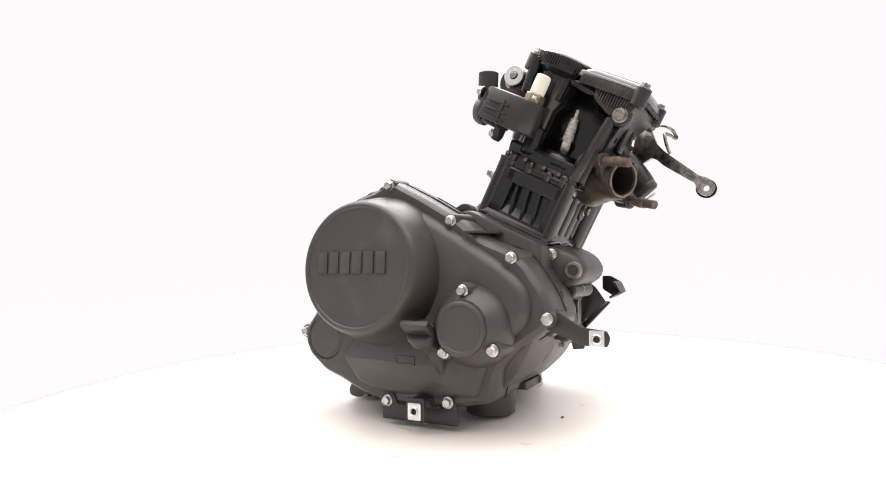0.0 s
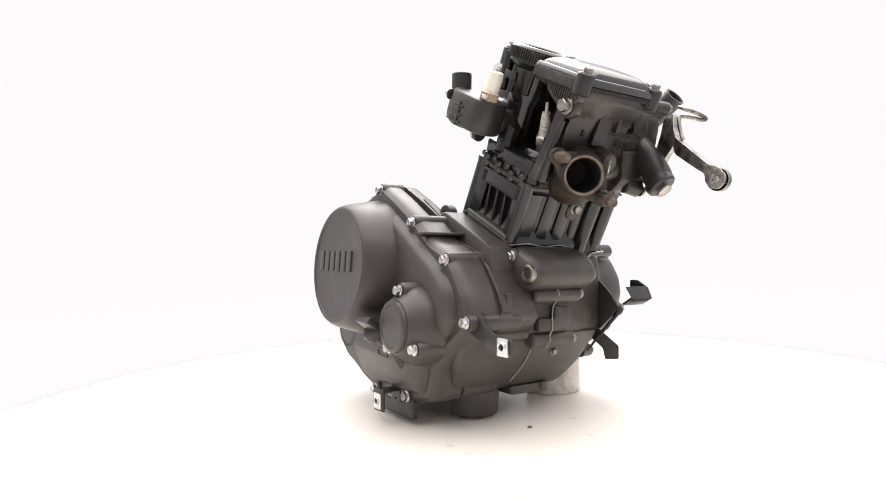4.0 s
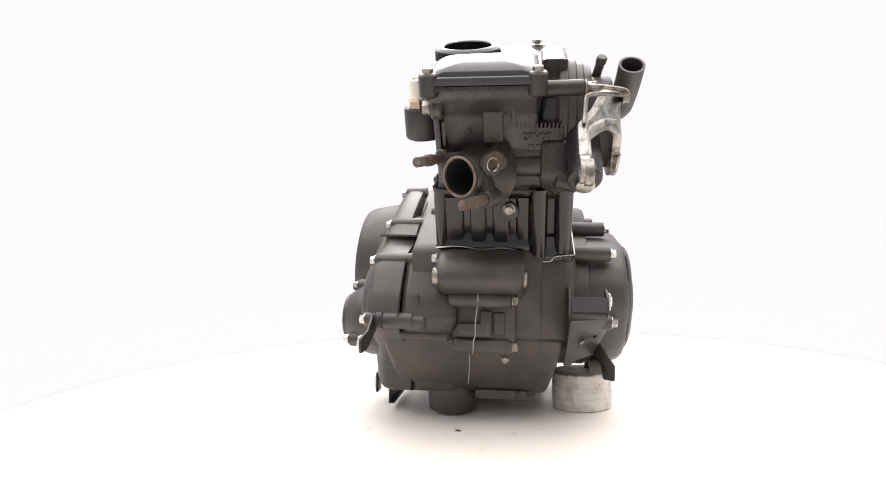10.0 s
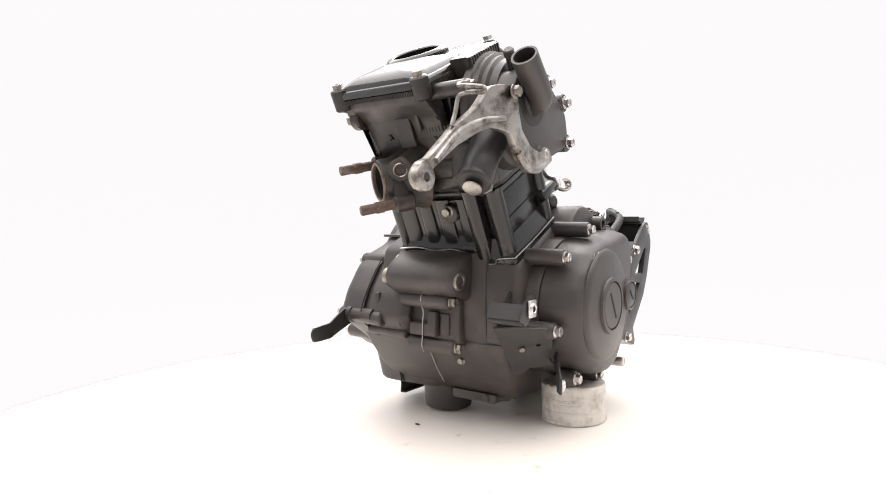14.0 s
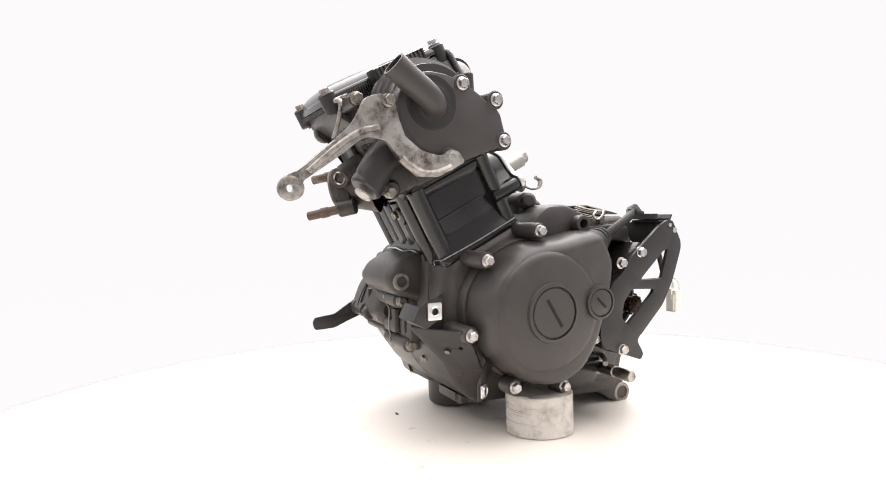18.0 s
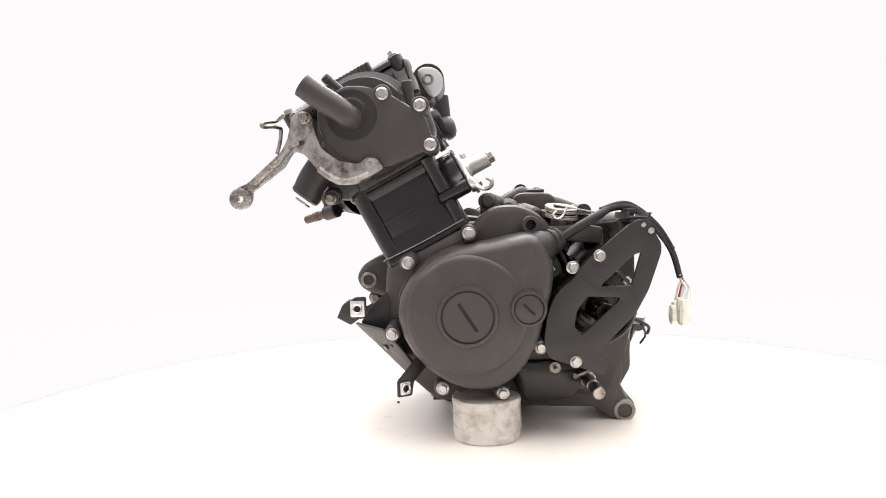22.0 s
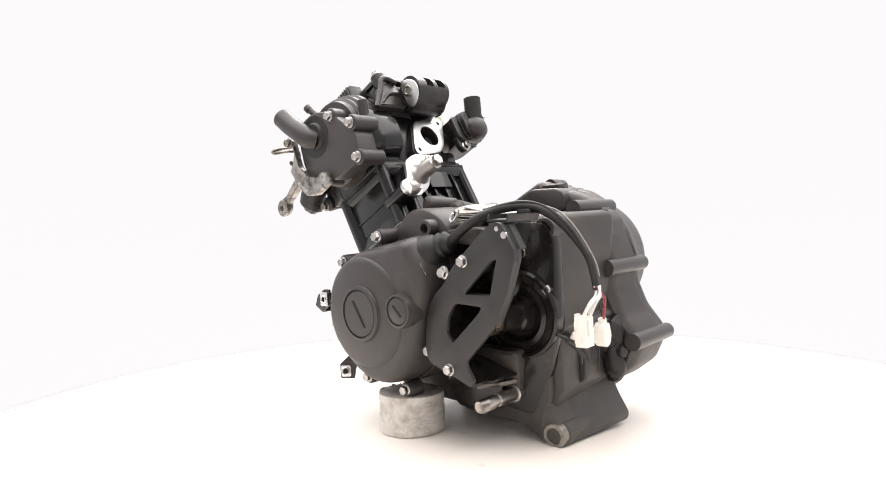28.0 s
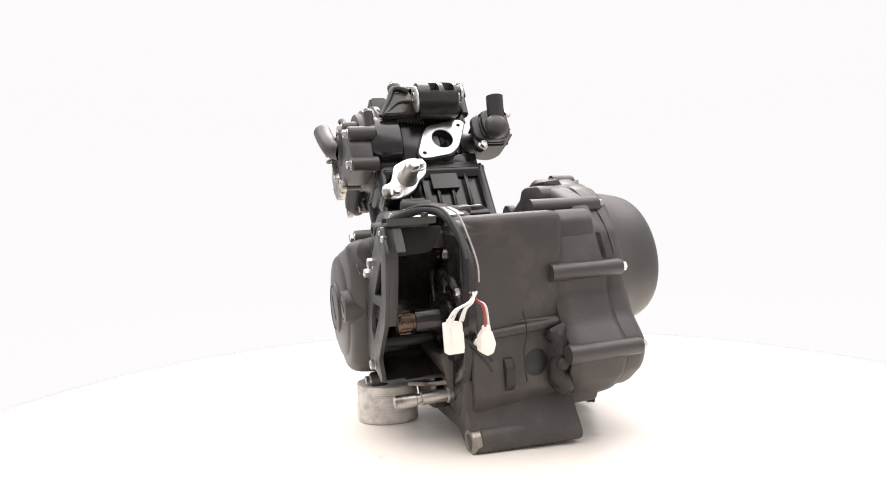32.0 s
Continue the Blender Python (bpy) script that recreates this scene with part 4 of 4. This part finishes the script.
for k in range(13):
    part("box_rib", block(64.6, 24 + 4.6 * k, 388, 89, 26.2 + 4.6 * k, 420, 0.5), HEAD, box, m=LEAN)
part("cover_arm", rod(lean(60, -13, 401), lean(103, -13, 401.6), 7.6, 1.5), HEAD, cover)
bolt(cover, lean(110, -13, 402), X, BOLT_DULL)

# top mount and its bushing
def arc_tube(x0, x1, a0, a1, r, ri, v, w, n=28):
    """A length of tube along x, from angle to angle."""
    bm = bmesh.new()
    full = abs(a1 - a0) > 359
    m = n if full else max(4, int(n * abs(a1 - a0) / 360))
    rows = []
    for i in range(m if full else m + 1):
        a = radians(a0 + (a1 - a0) * i / m)
        rows.append([bm.verts.new((x, v + q * math.cos(a), w + q * math.sin(a))) for x, q in ((x0, r), (x1, r), (x1, ri), (x0, ri))])
    for i in range(len(rows) if full else m):
        p, q = rows[i], rows[(i + 1) % len(rows)]
        for k in range(4):
            j = (k + 1) % 4
            bm.faces.new((p[k], p[j], q[j], q[k]))
    if not full:
        bm.faces.new(rows[0])
        bm.faces.new(rows[-1])
    return bm


HV, HW = 134, 380
hanger = part("top_mount", merge(arc_tube(26, 41, 0, 360, 18.5, 9.6, HV, HW), arc_tube(7, 14, 0, 360, 18.5, 9.6, HV, HW), arc_tube(-12, -7, 0, 360, 18.5, 9.6, HV, HW), arc_tube(-20, -12, 0, 360, 12, 4, HV - 1, HW + 6),
    arc_tube(14, 26, 50, 350, 18.5, 9.6, HV, HW), arc_tube(-7, 7, 50, 350, 18.5, 9.6, HV, HW),
    prism("x", fillet([(96, 372), (98, 396), (118, 396), (136, 399), (138, 366), (126, 358), (112, 362)], 4), -18, 38, 3)), HEAD, head, m=LEAN)
part("bush_sleeve", rod((-18, HV, HW), (39, HV, HW), 9.4, 1), STEEL, hanger, "bare metal sleeve", m=LEAN)
part("washer", prism("x", fillet([(HV + 1 + 13 * math.cos(a) + 2.5 * math.cos(2 * a), HW - 3 + 18.5 * math.sin(a)) for a in [k * math.pi / 10 for k in range(20)]], 2, 2), 41.4, 44, 0.8), BRIGHT, hanger, "bare alloy bush end", m=LEAN)
part("bush_bore", ring((43.6, HV, HW), X, 7, 3.6, 2, 24), DULL, hanger, m=LEAN)
part("washer", merge(ring((-20, HV - 1, HW + 7), (-1, 0, 0), 12.5, 4.4, 3.4, 32)), BRIGHT, hanger, "bare alloy bush end", m=LEAN)
part("bush_bolt", rod((-20, HV - 1, HW + 7), (-25, HV - 1, HW + 7), 4.2, 0.8), DULL, hanger, m=LEAN)
# ribbed flange that carries the mount
flange = part("mount_flange", merge(prism("y", fillet([(86, 364), (72, 390), (65, 406), (56, 409), (42, 404), (38, 366)], 4), 100, 119, 3)), HEAD, head, m=LEAN)
part("flange_rim", sweep([lean(86, 114, 366), lean(73, 118, 389), lean(66, 120, 404), lean(57, 121, 406.5), lean(44, 121, 402)], 3.6, 10), HEAD, flange)
part("flange_rim", sweep([lean(78, 117, 370), lean(62, 119, 384), lean(46, 120, 386)], 2.6, 10), HEAD, flange)
part("flange_hole", ring((58, 113.6, 394), (0, 1, 0), 5, 2.8, 2, 20), DULL, flange, m=LEAN)
for k in range(13):
    x = 84 - 4.2 * k
    part("fan_rib", sweep([lean(x + 4, 108, 382 - 0.5 * k), lean(x, 109.5, 374 - 0.6 * k), lean(x - 5, 107, 362 - 0.3 * k)], 1.1, 6), HEAD, head)

# intake face with its bright gasket plate
PORT = fillet([(45, 312), (34, 340), (25, 354), (-10, 361), (-21, 364), (-29, 359), (-21, 339), (-12, 320), (0, 309), (33, 303), (43, 304)], 5)
part("intake_flange", pierced("y", inset(PORT, -1.5), [circle(8, 333, 14.4, 28)], 86, 105, 1.5), HEAD, head, m=LEAN)
part("intake_plate", pierced("y", PORT, [circle(8, 333, 14.6, 32), circle(37, 311, 2.6, 14), circle(-19, 354, 2.6, 14)], 105.4, 108, 0.5), BRIGHT, head, "bright intake gasket plate", m=LEAN)
part("intake_bore", turned((8, 105.3, 333), (0, -1, 0), [(14.5, 0), (14.3, 14), (0, 15)], 28, closed=False), SOOT_SHADE, head, m=LEAN)

# chain tensioner
TENS = fillet([(86, 284), (80, 288), (68, 294), (56, 296), (47, 290), (44, 279), (48, 269), (57, 262), (64, 250), (74, 243), (84, 239), (97, 239), (105, 243), (107, 251), (104, 258), (95, 260), (91, 268)], 4, 3)
part("tensioner_boss", prism("y", inset(TENS, 2), 80, 114.6, 1.5), GLOSS, engine, m=LEAN)
tens = part("chain_tensioner", prism("y", TENS, 115, 121, 1.4), BRIGHT, engine, "bare alloy cam chain tensioner", m=LEAN)
part("tensioner_barrel", turned((72, 119, 266), (-0.04, 1, -0.02), [(14, 0), (13, 3), (10.4, 5), (9.6, 8), (9.2, 28), (8.4, 29)], 32), DULLALLOY, tens, m=LEAN)
part("tensioner_cap", turned((70.8, 147, 265.4), (-0.04, 1, -0.02), [(9.4, 0), (9.4, 1.6), (8, 2.2), (7.2, 2.4), (7.2, 7.4), (6.2, 8.4), (0, 8.4)], 6), ZINC, tens, m=LEAN)
part("bolt_pad", rod((90, 119, 246), (90, 123, 246), 10, 1), BRIGHT, tens, m=LEAN)
part("bolt_pad", rod((53, 119, 284), (53, 123, 284), 9, 1), BRIGHT, tens, m=LEAN)
bolt(tens, lean(53, 129, 284), lean_way(0, 1, 0), BOLT)
bolt(tens, lean(90, 129, 246), lean_way(0, 1, 0), BOLT)
part("cable_hook", sweep([lean(94, 121, 250), lean(99, 124, 241), lean(103, 129, 236), lean(106, 135, 236), lean(106, 138, 241), lean(105, 135, 246)], 2.2, 10, flat=2.2), DULLALLOY, tens, "bent alloy cable hook")

# ---- water pump on the chain side ----
pump = part("water_pump", merge(
    turned((84, 46, 350), X, [(50, 0), (50, 16), (47, 20), (47, 26), (43, 30), (43, 48)], 48),
    prism("x", fillet([(86, 371), (101, 345), (109, 331), (103, 301), (92, 299), (48, 304), (30, 314), (20, 324), (9, 340), (5, 368), (12, 388), (30, 400), (54, 397), (71, 386)], 6), 104, 133, 2.5),
), PAINT, engine, "charcoal water pump housing", m=LEAN)
part("volute", turned((79, 51, 360), X, [(54, 0), (57, 3), (57, 10), (54.6, 11.6), (54.6, 18), (51.4, 19.6), (51.4, 25), (48, 27), (46, 34)], 56), PAINT, pump, m=LEAN)
part("pump_back", loft("x", fillet([(60, 304), (100, 306), (114, 318), (117, 345), (108, 368), (92, 388), (60, 392)], 8), [(64, 2), (66, 0), (92, 0), (100, 3), (106, 8)]), GLOSS, pump, m=LEAN)
part("pump_hub", turned((132, 43, 369), X, [(27, 0), (26, 1.6), (24.5, 2), (22, 1.2), (17, 2.4), (15, 5), (0, 6)], 40), RUBBER, pump, m=LEAN)
part("inlet_pipe", merge(sweep([(134, 42, 364), (142, 39, 369), (145, 34, 380), (147, 24, 398), (148, 17, 413)], 12.4, 24, caps=False), turned((148.2, 16, 415), (-0.05, 0.42, -0.9), [(12.4, 3), (12.4, 0), (10.2, 0), (10, 26), (0, 27)], 24, closed=False)), PAINT, pump, m=LEAN)
part("bleed_nipple", merge(rod((118, 46, 396), (122, 38, 416), 4.4), rod((121.4, 39, 412), (122.6, 36.6, 419), 5.2, 1)), PAINT, pump, m=LEAN)
part("rear_nipple", merge(rod((100, 100, 352), (102, 110, 378), 6), rod((100, 96, 348), (96, 80, 350), 10, 2)), PAINT, pump, m=LEAN)
for v, w in ((81, 372), (109, 343), (99, 303), (36, 315)):
    part("bolt_boss", rod((98, v, w), (133.5, v, w), 9.5, 1.2), PAINT, pump, m=LEAN)
    bolt(pump, lean(140, v, w), X)

# weathered stay with an eye, bolted round the pump
def stay_bend(bm):
    for q in bm.verts:
        f = min(1.0, max(0.0, (-176 - q.co.y) / 38))
        f = f * f * (3 - 2 * f)
        q.co.x -= 37 * f
        q.co.y -= 8 * min(1.0, max(0.0, (-183 - q.co.y) / 66))

sb = pierced("x", fillet([(-184, 352), (-171, 350), (-166, 330), (-160, 314), (-143, 301), (-123, 297), (-114, 304), (-104, 302), (-97, 292), (-112, 284), (-126, 277), (-146, 277), (-162, 289), (-178, 309),
     (-191, 314), (-197, 310), (-206, 300), (-233, 279), (-240, 274), (-240, 266), (-246, 258), (-254, 257), (-261, 264), (-261, 271), (-253, 280), (-244, 283), (-208, 317), (-199, 329), (-195, 340), (-192, 350)], 3, 2),
     [circle(-251, 267, 3.6, 14)], 131.5, 139.5, 1.6)
stay_bend(sb)
stay = part("engine_stay", sb, ALLOY, engine, "weathered alloy stay with an eye at its end")
st2 = sweep([(138, -184, 322), (140, -200, 316), (140, -236, 282)], 3, 8)
stay_bend(st2)
part("stay_rib", st2, ALLOY, stay)
st3 = turned((136, -251, 267), X, [(11.5, 0), (11.5, 6), (10, 7), (4, 7), (3.6, 0)], 24, closed=False)
stay_bend(st3)
part("stay_eye", st3, ALLOY, stay)
part("stay_rim", sweep([(137, -164, 294), (137, -146, 282), (137, -128, 281), (137, -112, 287)], 4, 8), ALLOY, stay)
bolt(stay, (146, -176, 346), X, BOLT_DULL)
part("cable_guide", sweep([(101, -217, 314), (102, -213, 326), (103, -211, 337), (106, -211, 341), (120, -215, 341), (133, -219, 339), (137, -221, 340), (134, -220, 343), (119, -219, 346), (108, -216, 348), (106, -211, 351), (112, -205, 353)], 2.1, 10), ALLOY, stay, "bent wire cable guide")

# thermostat housing with its sensor
therm = part("thermostat_housing", merge(
    prism("z", fillet([(-42, 74), (-54, 62), (-74, 60), (-86, 70), (-88, 96), (-84, 126), (-72, 134), (-48, 132), (-42, 110)], 9), 325, 362, 4),
    prism("y", fillet(rect(-84, 321, -33, 360), 12), 112, 121, 2),
    prism("y", fillet(rect(-82, 322, -44, 358), 12), 123, 131, 2),
    rod((-46, 84, 340), (-20, 84, 340), 14, 2)), PLASTIC, engine, "black thermostat housing", m=LEAN)
part("thermostat_cap", merge(turned(lean(-62, 128, 334), lean_way(0, 1, -0.2), [(16.6, 0), (16, 6), (13.6, 11), (7.4, 14.4), (0, 15)], 28), rod((-63, -38, 342), (-63, -40, 366), 13.5, 3)), PAINT, therm)
part("outlet_pipe", pipe((-64, -39, 350), (-66, -43, 399), 11.4, 9, 24, 24), RUBBER, therm, "black outlet pipe")
for k, (v0, v1) in enumerate(((100, 103), (107, 110), (122.6, 124.4))):
    part("housing_rib", prism("y", fillet(rect(-84.5 + k, 322, -43, 359 - k), 9), v0, v1, 0.6), PLASTIC, therm, m=LEAN)
for k in range(3):
    part("housing_rib", block(-89, 92, 328 + 9 * k, -84, 118, 330.4 + 9 * k, 0.6), PLASTIC, therm, m=LEAN)
part("housing_rib", block(-89, 98, 326, -84, 101, 352, 0.6), PLASTIC, therm, m=LEAN)
part("flange_ear", prism("y", fillet([(-54, 330), (-33, 330), (-33, 314), (-38, 307), (-46, 307), (-51, 316)], 4), 108, 115.6, 1.2), PLASTIC, therm, m=LEAN)
bolt(therm, lean(-43, 122, 314), lean_way(0, 1, 0))
bolt(therm, lean(-80, 139, 352), lean_way(0, 1, 0), BOLT)
sensor = part("temperature_sensor", turned(lean(-70, 75, 362), lean_way(0, 0, 1), [(11, -2), (11, 8), (9, 9.5)], 6), BRASS, engine, "brass temperature sensor with an ivory connector")
part("connector", merge(turned(lean(-70, 75, 371), lean_way(0, 0, 1), [(8.4, 0), (8.6, 16), (8, 21), (5.6, 22), (5.4, 20), (0, 20)], 20)), IVORY, sensor)
part("sensor_clip", block(-82, 68, 364, -72, 74, 368, 1), BRIGHT, sensor, m=LEAN)

# speedometer pick-up and shims left on top of the gearbox
shim = part("gearbox_top_fitting", turned((99, 88, 226), (0.2, 0.12, 1), [(12, 0), (12, 9), (0, 9)], 32), DULL, engine, "stack of bare metal rings on the gearbox")
for k in range(6):
    part("metal_ring", turned((99 + 0.25 * k, 88, 235 + 2.1 * k), (0.2 + 0.03 * (k % 3 - 1), 0.12, 1), [(11, 0), (17.4, 0), (17.9, 0.6), (17.4, 1.3), (11, 1.3)], 36), DULL, shim)
part("shim_plate", prism("x", fillet([(80, 250), (98, 246), (124, 240), (124, 238.6), (98, 244), (80, 248.6)], 0.4, 2), 52, 106, 0.3), BRIGHT, shim, "bright shim plate")
part("shim_plate", prism("z", fillet([(20, 96), (48, 90), (52, 112), (30, 118)], 3), 247, 248.4, 0.4), BRIGHT, shim, "bright shim plate")
part("wire_clip", sweep([(122, 90, 246), (124, 86, 238), (123, 80, 234), (121, 76, 238), (121, 80, 243)], 1.1, 8), BRIGHT, shim, "bent spring wire")
top = part("gearbox_top", merge(prism("x", [(60, 232), (66, 244), (90, 244), (110, 232)], 34, 76, 4, 4), prism("x", [(64, 214), (68, 226), (108, 228), (128, 224), (128, 206)], 70, 122, 3, 4)), CASE, engine)
part("top_lobe", turned((44, 40, 224), (0.1, 0, 1), [(27, 0), (26, 14), (23, 22), (14, 27), (0, 29)], 32), CASE, top)
part("top_lobe", rod((16, 30, 236), (70, 34, 246), 14, 6), CASE, top)
part("top_lobe", rod((52, 24, 252), (90, 10, 256), 9, 3), CASE, top)
part("top_rib", rod((20, 56, 246), (96, 62, 240), 7, 3), CASE, top)

# ---- the table top, the support and a few bits of grit ----
def own(name, bm, mat, label, category, kind="", group=""):
    finish(bm)
    me = bpy.data.meshes.new(name)
    bm.to_mesh(me)
    bm.free()
    me.materials.append(mat)
    return tagged(new(name, me), label, category, group, kind)


def sheet(prof, a0, a1, n=64):
    """A wall swept round the turntable, from angle to angle."""
    bm = bmesh.new()
    rows = []
    for i in range(n + 1):
        a = radians(a0 + (a1 - a0) * i / n)
        rows.append([bm.verts.new((r * math.cos(a), r * math.sin(a), z)) for r, z in prof])
    for p, q in zip(rows, rows[1:]):
        for k in range(len(prof)):
            m = (k + 1) % len(prof)
            bm.faces.new((p[k], p[m], q[m], q[k]))
    bm.faces.new(rows[0])
    bm.faces.new(rows[-1])
    return bm


floor = own("floor", turned((0, 0, -4), (0, 0, 1), [(0, -26), (3200, -26), (3200, 0), (0, 0)], 96), FLOOR, "seamless white booth floor", "floor", "structure")
# The sweep's white is its own emission, added in place of light falling on it.
backdrop = own("backdrop", sheet([(660, -3.6), (2200, -3.0), (2560, 86), (2800, 286), (2950, 556), (3000, 896), (3000, 2400), (3030, 2400), (3030, -3.8), (660, -3.8)], -25, 205), WALL, "white sweep from the floor up the wall, its even brightness an added glow", "backdrop", "structure")
table = own("turntable", turned((0, 0, -3.5), (0, 0, 1), [(640, 0), (590, 3.5), (0, 3.5)], 128), TABLE, "white round turntable top, lightly scuffed", "turntable")
for k in range(9):
    a, r = random.uniform(0, 2 * math.pi), random.uniform(110, 330)
    x, y, b = r * math.cos(a), r * math.sin(a), random.uniform(0, 3)
    d = random.uniform(8, 34)
    scratch = sweep([(x, y, -0.05), (x + d * 0.5 * math.cos(b) + 2, y + d * 0.5 * math.sin(b), -0.05), (x + d * math.cos(b), y + d * math.sin(b), -0.05)], 0.28, 6)
    part("scratch", scratch, SEAM, table, "thin grey scratch")
puck = tagged(new("support_block"), "white block wound with dirty tape under the engine", "support")
def wrapped(r, h0, h1, seed):
    """A ring wound with tape, a little out of round."""
    bm = turned((123, 6, 0), (0, 0, 1), [(r - 2, h0), (r, h0 + 0.8)] + [(r + random.uniform(-0.35, 0.35), h0 + 0.8 + (h1 - h0 - 1.6) * k / 16) for k in range(1, 16)] + [(r, h1 - 0.8), (r - 2, h1), (20, h1)], 60)
    for q in bm.verts:
        d = Vector((q.co.x - 123, q.co.y - 6, 0))
        if d.length > 25:
            q.co += d.normalized() * 1.1 * noise.noise(Vector((d.x * 0.05, d.y * 0.05, q.co.z * 0.12 + seed)))
    return bm


part("wrapped_ring", wrapped(36, 0.2, 43.5, 7), TAPE, puck)
for k in range(22):
    h = 3 + 1.75 * k + random.uniform(-0.8, 0.8)
    a0, a1, tilt = random.uniform(0, 360), random.uniform(70, 230), random.uniform(-0.5, 0.5)
    way = [(radians(a0 + a1 * i / 9), min(42.6, max(1.2, h + tilt * (i - 4.5) + random.uniform(-0.25, 0.25)))) for i in range(10)]
    part("tape_edge", sweep([(123 + 36 * math.cos(q), 6 + 36 * math.sin(q), z) for q, z in way], random.uniform(0.3, 0.6), 6), TAPE, puck)
for k in range(7):
    q = radians(random.uniform(150, 330))
    z = random.uniform(40.5, 43)
    part("frayed_tape", sweep([(123 + 36 * math.cos(q + 0.12 * i), 6 + 36 * math.sin(q + 0.12 * i), z + 1.4 * math.sin(1.9 * i + k)) for i in range(5)], 0.8, 6, flat=0.4), TAPE, puck, "torn edge of the tape")
bits = []
for (x, y, s) in ((-24.1 * 0.62, -177.6 * 0.62, 3.2),):
    g = turned((x, y, 0.3), (0.1, 0.05, 1), [(0, 0), (s, 0.2), (s * 0.9, 1.2), (s * 0.4, 1.8), (0, 1.9)], 9)
    for q in g.verts:
        q.co.x += 0.5 * s * (noise.noise(q.co * 0.7))
        q.co.y = y + (q.co.y - y) * 0.6
    bits.append(own("grit", g, GRIT, "dark chip lying on the turntable", "grit", group="grit on the turntable"))


def motions():
    still = pose(0, 0, 0, 0, 2.6, 0)
    yaw_in = pose(0, 0, 0, 0, 0, 2.6)
    times = [float(t) for t in range(33)]
    walk(engine, [(t, pose(0, 0, 0, 0, 0, facing(t)) @ yaw_in @ still) for t in times])
    for ob in [table, puck] + bits:
        walk(ob, [(t, pose(0, 0, 0, 0, 0, facing(t))) for t in times])


motions()
